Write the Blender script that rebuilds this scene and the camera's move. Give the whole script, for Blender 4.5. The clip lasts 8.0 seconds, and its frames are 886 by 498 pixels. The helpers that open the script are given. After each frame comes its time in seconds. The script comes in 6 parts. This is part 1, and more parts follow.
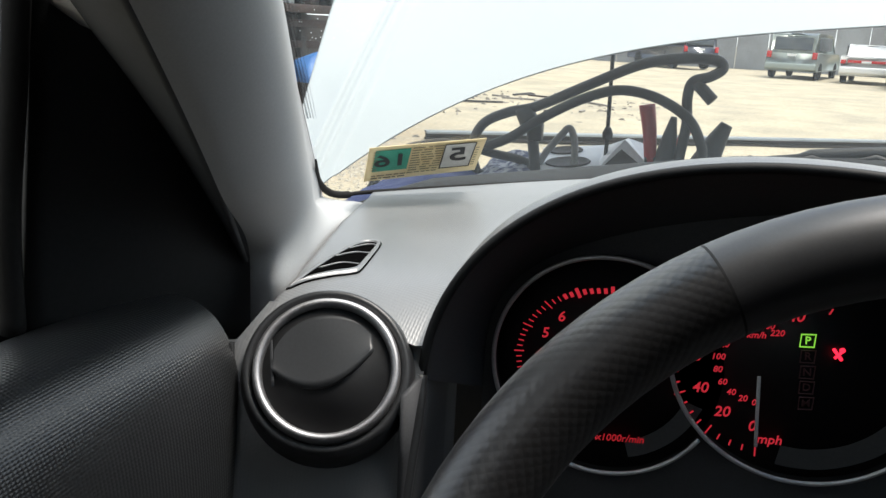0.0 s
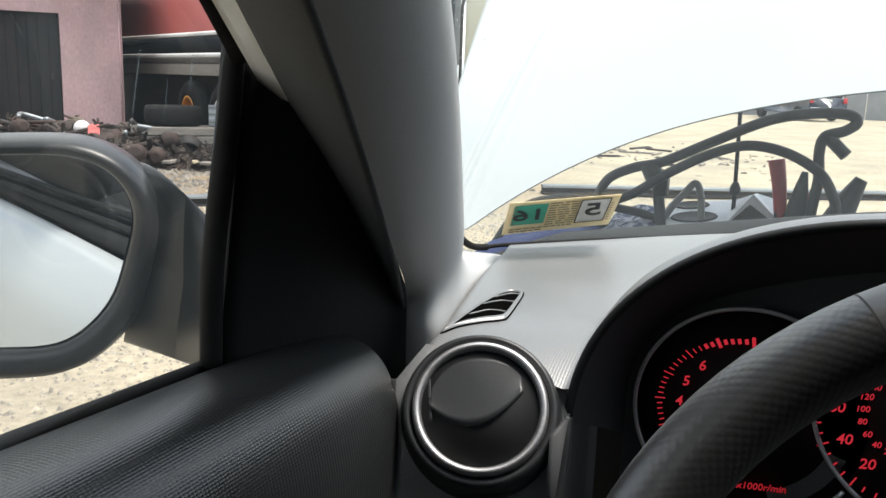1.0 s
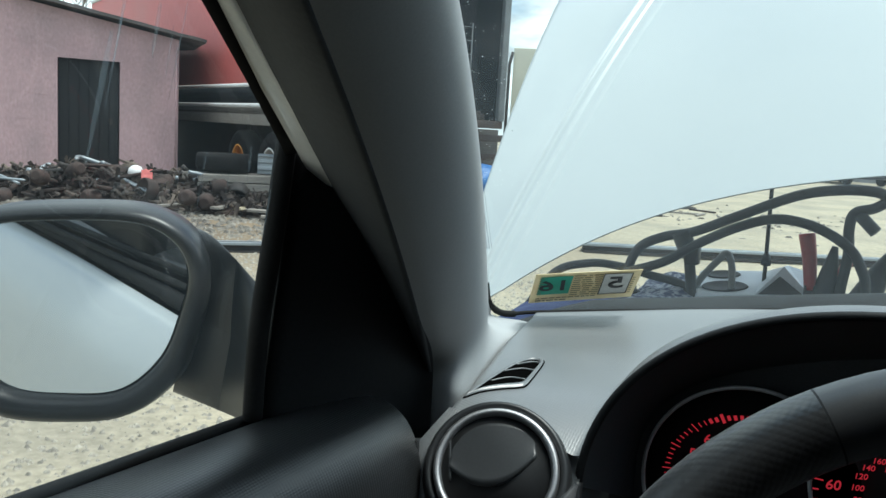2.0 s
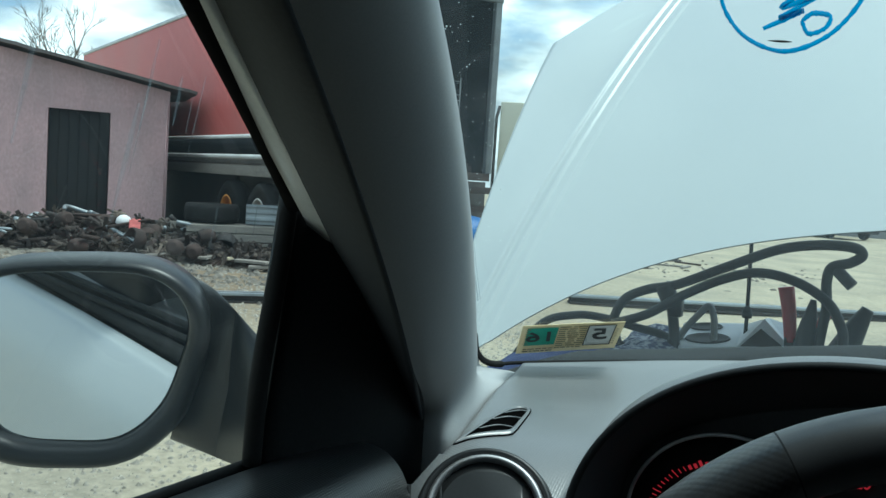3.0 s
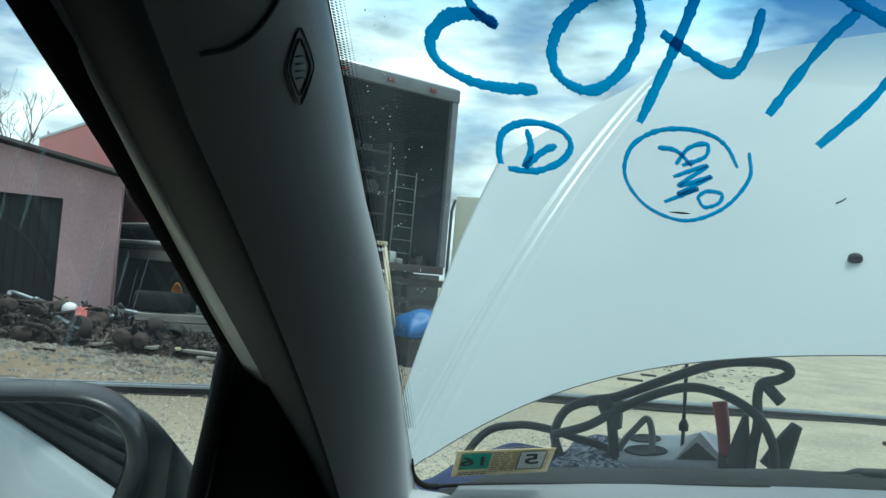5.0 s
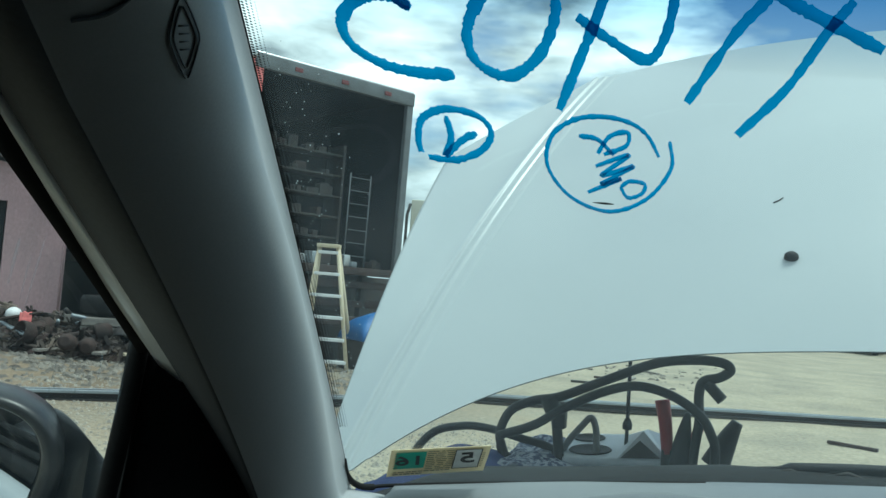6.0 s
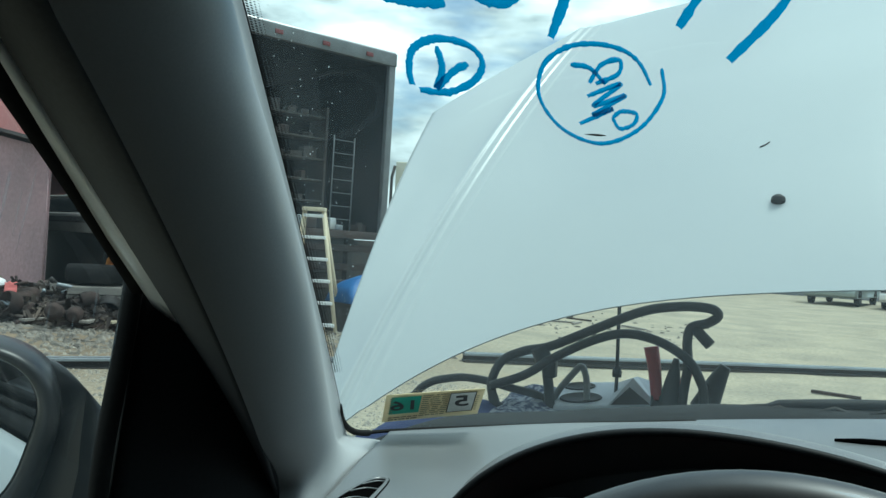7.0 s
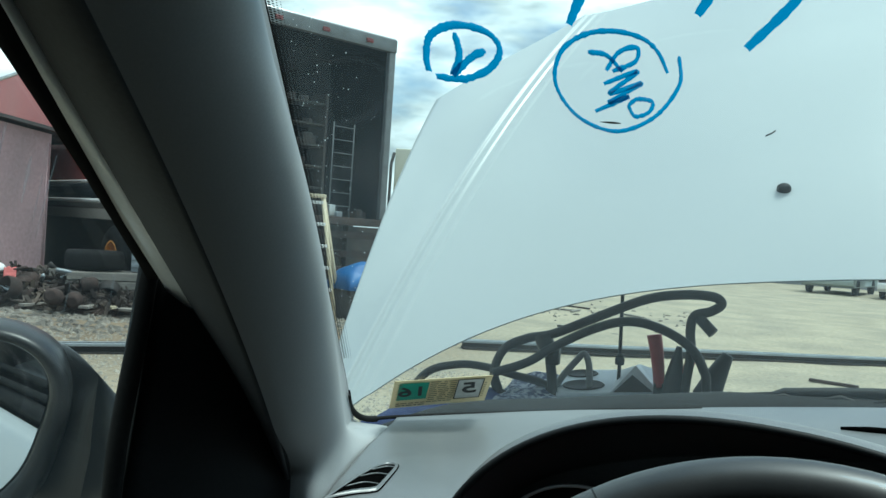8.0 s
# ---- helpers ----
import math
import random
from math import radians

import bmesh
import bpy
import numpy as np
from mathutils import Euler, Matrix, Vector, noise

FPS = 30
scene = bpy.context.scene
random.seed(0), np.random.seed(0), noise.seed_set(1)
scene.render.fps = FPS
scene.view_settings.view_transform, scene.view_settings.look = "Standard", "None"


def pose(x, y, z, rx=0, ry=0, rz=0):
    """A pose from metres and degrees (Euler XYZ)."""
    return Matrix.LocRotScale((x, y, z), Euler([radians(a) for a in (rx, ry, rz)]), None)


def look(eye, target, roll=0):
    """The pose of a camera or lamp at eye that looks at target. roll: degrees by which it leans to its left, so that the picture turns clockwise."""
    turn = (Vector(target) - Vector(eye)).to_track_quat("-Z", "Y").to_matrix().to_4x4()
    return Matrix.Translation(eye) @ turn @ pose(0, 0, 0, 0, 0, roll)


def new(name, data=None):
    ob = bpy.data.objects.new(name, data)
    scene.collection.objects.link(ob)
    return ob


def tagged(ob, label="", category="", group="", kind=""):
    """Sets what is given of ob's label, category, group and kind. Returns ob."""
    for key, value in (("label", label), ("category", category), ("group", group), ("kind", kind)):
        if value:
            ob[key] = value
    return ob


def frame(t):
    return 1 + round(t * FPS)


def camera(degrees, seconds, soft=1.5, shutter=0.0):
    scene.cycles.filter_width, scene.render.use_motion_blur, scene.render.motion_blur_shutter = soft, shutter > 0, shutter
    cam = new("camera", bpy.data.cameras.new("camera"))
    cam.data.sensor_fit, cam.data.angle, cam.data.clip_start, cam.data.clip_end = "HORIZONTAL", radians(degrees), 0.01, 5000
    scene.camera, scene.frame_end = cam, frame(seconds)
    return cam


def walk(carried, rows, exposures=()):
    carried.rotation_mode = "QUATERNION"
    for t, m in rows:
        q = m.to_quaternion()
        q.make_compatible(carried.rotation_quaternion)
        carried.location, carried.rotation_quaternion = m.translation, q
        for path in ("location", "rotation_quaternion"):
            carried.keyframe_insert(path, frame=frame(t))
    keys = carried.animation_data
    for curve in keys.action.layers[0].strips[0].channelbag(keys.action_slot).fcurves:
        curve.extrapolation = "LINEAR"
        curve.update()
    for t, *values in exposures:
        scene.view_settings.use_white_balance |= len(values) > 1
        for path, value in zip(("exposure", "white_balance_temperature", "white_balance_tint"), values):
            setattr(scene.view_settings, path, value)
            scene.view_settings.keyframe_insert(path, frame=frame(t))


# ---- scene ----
cam = camera(55.3, 8.0)
PATH = [
    (0, (0.064, -0.001, 1.133), (-0.478, 1.859, 0.634), 2.9),
    (0.5, (0.07, -0.029, 1.129), (-0.578, 1.818, 0.72), 1.1),
    (1, (0.055, -0.054, 1.14), (-0.75, 1.736, 0.753), 1.9),
    (1.5, (0.071, -0.082, 1.161), (-0.813, 1.682, 0.835), 2.8),
    (1.7, (0.079, -0.089, 1.165), (-0.823, 1.67, 0.859), 3.2),
    (2.8, (0.099, -0.128, 1.17), (-0.804, 1.649, 1.0), 4.0),
    (3, (0.101, -0.134, 1.173), (-0.789, 1.651, 1.024), 3.8),
    (3.5, (0.109, -0.145, 1.174), (-0.743, 1.66, 1.042), 3.9),
    (4, (0.108, -0.147, 1.175), (-0.719, 1.67, 1.058), 4.2),
    (4.5, (0.116, -0.151, 1.179), (-0.712, 1.669, 1.107), 4.1),
    (5, (0.134, -0.167, 1.221), (-0.676, 1.66, 1.292), 4.9),
    (5.2, (0.141, -0.161, 1.228), (-0.645, 1.674, 1.352), 5.4),
    (6.5, (0.154, -0.142, 1.201), (-0.538, 1.734, 1.247), 4.0),
    (7, (0.149, -0.144, 1.193), (-0.53, 1.737, 1.196), 3.5),
    (7.5, (0.158, -0.144, 1.188), (-0.515, 1.739, 1.166), 3.4),
    (8, (0.138, -0.149, 1.192), (-0.536, 1.734, 1.165), 3.8),
]
EXPOSURES = [(0.0, 1.58, 6800, 12), (1.0, 1.62, 6850, 12), (1.7, 1.32, 6350, 5), (2.8, 0.88, 5700, -9), (3.5, 0.80, 5650, -10), (4.5, 0.80, 5680, -11), (5.2, 0.68, 5700, -11), (6.5, 0.62, 5750, -12), (7.2, 0.74, 5750, -11), (8.0, 0.80, 5750, -11)]
walk(cam, [(t, look(eye, target, roll)) for t, eye, target, roll in PATH], EXPOSURES)

# ---- world and light ----
world = bpy.data.worlds.new("cloudy_day")
scene.world = world
world.use_nodes = True
wn, wl = world.node_tree.nodes, world.node_tree.links
wn.clear()
w_out, w_bg = wn.new("ShaderNodeOutputWorld"), wn.new("ShaderNodeBackground")
w_sky = wn.new("ShaderNodeTexSky")
w_sky.sky_type, w_sky.sun_disc = "NISHITA", False
w_sky.sun_elevation, w_sky.sun_rotation = radians(70.4), radians(63.4)
w_co, w_map = wn.new("ShaderNodeTexCoord"), wn.new("ShaderNodeMapping")
w_map.inputs["Scale"].default_value = (2.2, 2.2, 6.5)
w_n1, w_n2 = wn.new("ShaderNodeTexNoise"), wn.new("ShaderNodeTexNoise")
w_n1.inputs["Scale"].default_value, w_n1.inputs["Detail"].default_value, w_n1.inputs["Roughness"].default_value = 1.3, 7.0, 0.56
w_n2.inputs["Scale"].default_value, w_n2.inputs["Detail"].default_value = 2.7, 6.0
w_r1, w_r2 = wn.new("ShaderNodeValToRGB"), wn.new("ShaderNodeValToRGB")
w_r1.color_ramp.elements[0].position, w_r1.color_ramp.elements[1].position = 0.40, 0.52
w_r2.color_ramp.elements[0].position, w_r2.color_ramp.elements[1].position = 0.36, 0.62
w_r2.color_ramp.elements[0].color, w_r2.color_ramp.elements[1].color = (2.7, 3.05, 3.3, 1), (10.9, 11.5, 11.7, 1)
w_mix = wn.new("ShaderNodeMixRGB")
wl.new(w_co.outputs["Generated"], w_map.inputs["Vector"])
wl.new(w_map.outputs["Vector"], w_n1.inputs["Vector"])
wl.new(w_map.outputs["Vector"], w_n2.inputs["Vector"])
wl.new(w_n1.outputs["Fac"], w_r1.inputs["Fac"])
wl.new(w_n2.outputs["Fac"], w_r2.inputs["Fac"])
wl.new(w_r1.outputs["Color"], w_mix.inputs["Fac"])
wl.new(w_sky.outputs["Color"], w_mix.inputs["Color1"])
wl.new(w_r2.outputs["Color"], w_mix.inputs["Color2"])
w_dot, w_rng, w_mul = wn.new("ShaderNodeVectorMath"), wn.new("ShaderNodeMapRange"), wn.new("ShaderNodeVectorMath")
w_dot.operation, w_mul.operation = "DOT_PRODUCT", "SCALE"
w_dot.inputs[1].default_value = Vector((7, 3.5, 22)).normalized()   # brighter towards the veiled sun
w_rng.inputs["From Min"].default_value, w_rng.inputs["From Max"].default_value = -0.6, 1.0
w_rng.inputs["To Min"].default_value, w_rng.inputs["To Max"].default_value = 0.80, 1.15
wl.new(w_co.outputs["Generated"], w_dot.inputs[0])
wl.new(w_dot.outputs["Value"], w_rng.inputs["Value"])
wl.new(w_mix.outputs["Color"], w_mul.inputs[0])
wl.new(w_rng.outputs["Result"], w_mul.inputs["Scale"])
wl.new(w_mul.outputs["Vector"], w_bg.inputs["Color"])
wl.new(w_bg.outputs["Background"], w_out.inputs["Surface"])
w_bg.inputs["Strength"].default_value = 0.09
sun = new("sun", bpy.data.lights.new("sun", "SUN"))
sun.data.energy, sun.data.angle, sun.data.color = 1.9, radians(20), (1.0, 0.96, 0.90)
sun.matrix_world = look((7, 3.5, 22), (0, 0, 0))


# ---- materials ----
def material(name, base, rough=0.6, metal=0.0, second=None, scale=6.0, grain=120.0, relief=0.15, coat=0.0, spec=0.5, stretch=(1, 1, 1), spread=(0.35, 0.7), fine=0.25):
    """A surface with large patches of a second colour, fine grain and relief."""
    m = bpy.data.materials.new(name)
    m.use_nodes = True
    n, l = m.node_tree.nodes, m.node_tree.links
    b = n["Principled BSDF"]
    co, mp = n.new("ShaderNodeTexCoord"), n.new("ShaderNodeMapping")
    mp.inputs["Scale"].default_value = stretch
    l.new(co.outputs["Object"], mp.inputs["Vector"])
    big, small = n.new("ShaderNodeTexNoise"), n.new("ShaderNodeTexNoise")
    big.inputs["Scale"].default_value, big.inputs["Detail"].default_value = scale, 6
    small.inputs["Scale"].default_value, small.inputs["Detail"].default_value = grain, 3
    for t in (big, small):
        l.new(mp.outputs["Vector"], t.inputs["Vector"])
    ramp = n.new("ShaderNodeValToRGB")
    ramp.color_ramp.elements[0].position, ramp.color_ramp.elements[1].position = spread
    second = second or tuple(c * 0.75 for c in base)
    ramp.color_ramp.elements[0].color, ramp.color_ramp.elements[1].color = (*base, 1), (*second, 1)
    l.new(big.outputs["Fac"], ramp.inputs["Fac"])
    mul = n.new("ShaderNodeMixRGB")
    mul.blend_type = "OVERLAY"
    mul.inputs["Fac"].default_value = fine
    l.new(ramp.outputs["Color"], mul.inputs["Color1"])
    l.new(small.outputs["Fac"], mul.inputs["Color2"])
    l.new(mul.outputs["Color"], b.inputs["Base Color"])
    rr = n.new("ShaderNodeMapRange")
    rr.inputs["To Min"].default_value, rr.inputs["To Max"].default_value = max(0.02, rough - 0.08), min(1, rough + 0.08)
    l.new(big.outputs["Fac"], rr.inputs["Value"])
    l.new(rr.outputs["Result"], b.inputs["Roughness"])
    b.inputs["Metallic"].default_value = metal
    b.inputs["Coat Weight"].default_value = coat
    b.inputs["Specular IOR Level"].default_value = spec
    if relief:
        bump = n.new("ShaderNodeBump")
        bump.inputs["Strength"].default_value, bump.inputs["Distance"].default_value = relief, 0.3 / grain
        l.new(small.outputs["Fac"], bump.inputs["Height"])
        l.new(bump.outputs["Normal"], b.inputs["Normal"])
    return m


def grained_plastic(name, base, rough, pitch, relief, spec=0.5):
    """Moulded plastic with a fine woven dot grain."""
    m = material(name, base, rough, 0, tuple(c * 1.15 for c in base), 9, 900, 0.0, spec=spec, fine=0.1)
    n, l = m.node_tree.nodes, m.node_tree.links
    co = n.new("ShaderNodeTexCoord")
    vor = n.new("ShaderNodeTexVoronoi")
    vor.voronoi_dimensions = "2D"
    vor.inputs["Scale"].default_value, vor.inputs["Randomness"].default_value = 1 / pitch, 0.12
    l.new(co.outputs["UV"], vor.inputs["Vector"])
    bump = n.new("ShaderNodeBump")
    bump.inputs["Strength"].default_value, bump.inputs["Distance"].default_value = relief, pitch * 0.25
    bump.invert = True
    l.new(vor.outputs["Distance"], bump.inputs["Height"])
    l.new(bump.outputs["Normal"], n["Principled BSDF"].inputs["Normal"])
    return m


def glow(name, colour, strength):
    m = bpy.data.materials.new(name)
    m.use_nodes = True
    b = m.node_tree.nodes["Principled BSDF"]
    b.inputs["Base Color"].default_value = (*(c * 0.3 for c in colour), 1)
    b.inputs["Emission Color"].default_value, b.inputs["Emission Strength"].default_value = (*colour, 1), strength
    return m


def glass(name, tint, gloss=1.0, dirt=0.0):
    """A thin pane: clear with a Fresnel gloss and a thin film of dust, its haze tinted sky blue."""
    m = bpy.data.materials.new(name)
    m.use_nodes = True
    n, l = m.node_tree.nodes, m.node_tree.links
    n.clear()
    out, clear, shine, mix = n.new("ShaderNodeOutputMaterial"), n.new("ShaderNodeBsdfTransparent"), n.new("ShaderNodeBsdfGlossy"), n.new("ShaderNodeMixShader")
    fres = n.new("ShaderNodeFresnel")
    fres.inputs["IOR"].default_value = 1.45
    clear.inputs["Color"].default_value = (*tint, 1)
    shine.inputs["Roughness"].default_value = 0.01
    amount = n.new("ShaderNodeMath")
    amount.operation = "MULTIPLY"
    amount.inputs[1].default_value = gloss
    l.new(fres.outputs["Fac"], amount.inputs[0])
    l.new(amount.outputs["Value"], mix.inputs["Fac"])
    if dirt:
        dust, lit, both = n.new("ShaderNodeBsdfDiffuse"), n.new("ShaderNodeBsdfTranslucent"), n.new("ShaderNodeMixShader")
        film, noise_a, ramp = n.new("ShaderNodeMixShader"), n.new("ShaderNodeTexNoise"), n.new("ShaderNodeMapRange")
        co = n.new("ShaderNodeTexCoord")
        noise_a.inputs["Scale"].default_value, noise_a.inputs["Detail"].default_value = 9, 8
        l.new(co.outputs["Object"], noise_a.inputs["Vector"])
        ramp.inputs["From Min"].default_value, ramp.inputs["From Max"].default_value = 0.4, 0.8
        ramp.inputs["To Min"].default_value, ramp.inputs["To Max"].default_value = dirt * 0.6, dirt
        l.new(noise_a.outputs["Fac"], ramp.inputs["Value"])
        dust.inputs["Color"].default_value = (0.6, 0.6, 0.58, 1)
        l.new(ramp.outputs["Result"], film.inputs["Fac"])
        l.new(clear.outputs["BSDF"], film.inputs[1])
        # blue of sky-lit haze, put into the dust's colour
        lit.inputs["Color"].default_value = (0.50, 0.61, 0.68, 1)
        both.inputs["Fac"].default_value = 0.65
        l.new(dust.outputs["BSDF"], both.inputs[1])
        l.new(lit.outputs["BSDF"], both.inputs[2])
        l.new(both.outputs["Shader"], film.inputs[2])
        l.new(film.outputs["Shader"], mix.inputs[1])
    else:
        l.new(clear.outputs["BSDF"], mix.inputs[1])
    l.new(shine.outputs["BSDF"], mix.inputs[2])
    l.new(mix.outputs["Shader"], out.inputs["Surface"])
    return m


DASH = grained_plastic("dash_grey_grain", (0.125, 0.131, 0.136), 0.36, 0.0023, 0.4, 1.0)
PANEL = grained_plastic("door_black_grain", (0.017, 0.018, 0.019), 0.32, 0.0026, 0.55, 0.65)
BLACK = material("black_plastic", (0.010, 0.011, 0.012), 0.6, 0, (0.010, 0.010, 0.011), 8, 400, 0.05, spec=0.25)
GLOSS_BLACK = material("smooth_black_plastic", (0.020, 0.022, 0.024), 0.40, 0, (0.024, 0.025, 0.027), 14, 500, 0.03, spec=0.4)
VISOR = material("visor_black", (0.060, 0.062, 0.066), 0.65, 0, (0.052, 0.054, 0.058), 8, 700, 0.08, spec=0.3)
PILLAR = material("pillar_grey_trim", (0.38, 0.392, 0.40), 0.5, 0, (0.365, 0.377, 0.385), 10, 700, 0.05, fine=0.1)
PILLAR_LINE = material("pillar_shadow_grey", (0.12, 0.125, 0.13), 0.6, 0, (0.10, 0.105, 0.11), 10, 700, 0.05)
COVER = material("matt_black_cover", (0.014, 0.015, 0.016), 0.75, 0, (0.017, 0.018, 0.019), 10, 300, 0.05, spec=0.15)
FRAME_COVER = material("door_frame_dark_grey", (0.038, 0.041, 0.044), 0.7, 0, (0.044, 0.047, 0.050), 10, 300, 0.05, spec=0.25)
# for hollows laid on the surface: their shade is this colour
PIT = material("opening_shade_black", (0.002, 0.002, 0.002), 0.95, 0, (0.003, 0.003, 0.003), 10, 300, 0.0, spec=0.0)
SHELL = material("mirror_shell_black", (0.010, 0.011, 0.012), 0.36, 0, (0.013, 0.014, 0.015), 12, 300, 0.05, spec=0.4)
RUBBER = material("black_rubber", (0.012, 0.012, 0.012), 0.8, 0, (0.018, 0.018, 0.018), 12, 300, 0.1, spec=0.15)
CHROME = material("satin_silver", (0.42, 0.42, 0.43), 0.50, 1.0, (0.35, 0.35, 0.36), 20, 600, 0.02)
DIM_SILVER = material("dim_silver_ring", (0.62, 0.62, 0.63), 0.45, 0.7, (0.54, 0.54, 0.55), 20, 600, 0.02)
WHITE_PAINT = material("white_car_paint", (0.44, 0.465, 0.475), 0.30, 0, (0.43, 0.455, 0.465), 3, 500, 0.0, coat=0.0, fine=0.0)
WHITE_PAINT.node_tree.links.remove(WHITE_PAINT.node_tree.nodes["Principled BSDF"].inputs["Roughness"].links[0])
WHITE_PAINT.node_tree.nodes["Principled BSDF"].inputs["Roughness"].default_value = 0.27
FRAME_GREY = material("door_frame_grey", (0.72, 0.73, 0.73), 0.3, 0.0, (0.66, 0.67, 0.67), 8, 300, 0.03, coat=0.4)
LEATHER = grained_plastic("wheel_leather", (0.014, 0.014, 0.015), 0.36, 0.0032, 0.20, 1.0)
LEATHER_SMOOTH = material("wheel_smooth_cover", (0.030, 0.031, 0.033), 0.40, 0, (0.034, 0.035, 0.037), 30, 900, 0.04, spec=0.7, coat=0.1)
MIRROR = material("mirror_silver", (0.86, 0.88, 0.88), 0.01, 1.0, (0.84, 0.86, 0.86), 2, 300, 0.0, fine=0.0)
MIRROR.node_tree.nodes["Principled BSDF"].inputs["Roughness"].default_value = 0.01
for lk in list(MIRROR.node_tree.nodes["Principled BSDF"].inputs["Roughness"].links):
    MIRROR.node_tree.links.remove(lk)
CLEAR = glass("windshield_glass", (0.90, 0.945, 0.935), 0.03, 0.060)
SIDE_GLASS = glass("side_window_glass", (0.92, 0.94, 0.94), 0.04, 0.055)
BAND = glass("blue_sun_band", (0.32, 0.60, 0.80), 0.1)
bn, bl = BAND.node_tree.nodes, BAND.node_tree.links
b_co, b_sep, b_rng, b_mix = bn.new("ShaderNodeTexCoord"), bn.new("ShaderNodeSeparateXYZ"), bn.new("ShaderNodeMapRange"), bn.new("ShaderNodeMixRGB")
b_rng.inputs["From Min"].default_value, b_rng.inputs["From Max"].default_value = 1.362, 1.404   # the tint deepens towards the roof
b_mix.inputs["Color1"].default_value, b_mix.inputs["Color2"].default_value = (0.90, 0.945, 0.935, 1), (0.07, 0.33, 0.56, 1)
bl.new(b_co.outputs["Object"], b_sep.inputs["Vector"])
bl.new(b_sep.outputs["Z"], b_rng.inputs["Value"])
bl.new(b_rng.outputs["Result"], b_mix.inputs["Fac"])
bl.new(b_mix.outputs["Color"], bn["Transparent BSDF"].inputs["Color"])
DIRT = material("dirt_ground", (0.355, 0.308, 0.225), 0.95, 0, (0.262, 0.232, 0.178), 0.9, 22, 0.7, fine=0.5, spec=0.2, spread=(0.38, 0.66))
dn, dl = DIRT.node_tree.nodes, DIRT.node_tree.links   # oily brown soil where the scrap is worked
d_co, d_map, d_len, d_noise, d_add, d_rng, d_mix = (dn.new("ShaderNode" + k) for k in ("TexCoord", "Mapping", "VectorMath", "TexNoise", "Math", "MapRange", "MixRGB"))
d_map.inputs["Location"].default_value, d_map.inputs["Scale"].default_value = (8.2 / 5.5, -7.6 / 3.6, 0), (1 / 5.5, 1 / 3.6, 0)
d_len.operation, d_add.operation, d_mix.blend_type = "LENGTH", "ADD", "MULTIPLY"
d_noise.inputs["Scale"].default_value, d_noise.inputs["Detail"].default_value = 0.9, 6
d_rng.inputs["From Min"].default_value, d_rng.inputs["From Max"].default_value = 1.2, 1.75
d_rng.inputs["To Min"].default_value, d_rng.inputs["To Max"].default_value = 1.0, 0.0
d_mix.inputs["Color2"].default_value = (0.60, 0.53, 0.49, 1)
dl.new(d_co.outputs["Object"], d_map.inputs["Vector"])
dl.new(d_co.outputs["Object"], d_noise.inputs["Vector"])
dl.new(d_map.outputs["Vector"], d_len.inputs[0])
dl.new(d_len.outputs["Value"], d_add.inputs[0])
dl.new(d_noise.outputs["Fac"], d_add.inputs[1])
dl.new(d_add.outputs["Value"], d_rng.inputs["Value"])
dl.new(d_rng.outputs["Result"], d_mix.inputs["Fac"])
dl.new(dn["Principled BSDF"].inputs["Base Color"].links[0].from_socket, d_mix.inputs["Color1"])
dl.new(d_mix.outputs["Color"], dn["Principled BSDF"].inputs["Base Color"])
PINK = material("pink_painted_block", (0.49, 0.335, 0.35), 0.85, 0, (0.37, 0.275, 0.283), 1.7, 30, 0.3, stretch=(1, 1, 0.55), fine=0.3, spread=(0.40, 0.72))
RED = material("faded_red_trailer", (0.55, 0.12, 0.11), 0.55, 0, (0.52, 0.17, 0.155), 0.5, 18, 0.05, stretch=(1, 1, 0.25))
DARK_WOOD = material("dark_door_wood", (0.010, 0.012, 0.014), 0.85, 0, (0.016, 0.017, 0.018), 1.5, 30, 0.3, stretch=(3, 3, 0.3))
ROOFING = material("weathered_roofing", (0.12, 0.11, 0.11), 0.9, 0, (0.07, 0.065, 0.065), 2, 40, 0.3)
# black of the stripe; inside the box, shade put into the colour
TRAILER_DARK = material("trailer_black_and_shade", (0.007, 0.009, 0.011), 0.85, 0, (0.016, 0.017, 0.019), 1.2, 25, 0.2, spec=0.1)
ALU = material("aluminium_trim", (0.55, 0.56, 0.56), 0.4, 0.7, (0.4, 0.4, 0.4), 3, 80, 0.1)
WHITE_TRIM = material("white_stripe_paint", (0.72, 0.72, 0.72), 0.6, 0, (0.6, 0.58, 0.57), 2, 40, 0.05)
RUST = material("rusty_steel", (0.055, 0.034, 0.028), 0.85, 0.2, (0.03, 0.024, 0.022), 5, 60, 0.4)
# grime on real steel; under the trailer and in the tray, painted shade
STEEL_DARK = material("grimy_steel_and_shade", (0.030, 0.029, 0.029), 0.7, 0.3, (0.055, 0.044, 0.038), 4, 60, 0.3)
GALV = material("galvanised_steel", (0.30, 0.33, 0.35), 0.5, 0.4, (0.22, 0.24, 0.26), 4, 70, 0.1)
TIMBER = material("weathered_timber", (0.26, 0.235, 0.205), 0.9, 0, (0.17, 0.155, 0.14), 3, 60, 0.4, stretch=(1, 8, 8))
LADDER_WOOD = material("pale_ladder_rails", (0.55, 0.47, 0.33), 0.7, 0, (0.48, 0.41, 0.3), 4, 60, 0.2)
FENCE_GREY = material("grey_post_paint", (0.14, 0.15, 0.16), 0.6, 0.2, (0.10, 0.105, 0.11), 4, 60, 0.1)
BLUE_TARP = material("blue_tarp", (0.015, 0.09, 0.27), 0.5, 0, (0.02, 0.12, 0.33), 5, 60, 0.3)


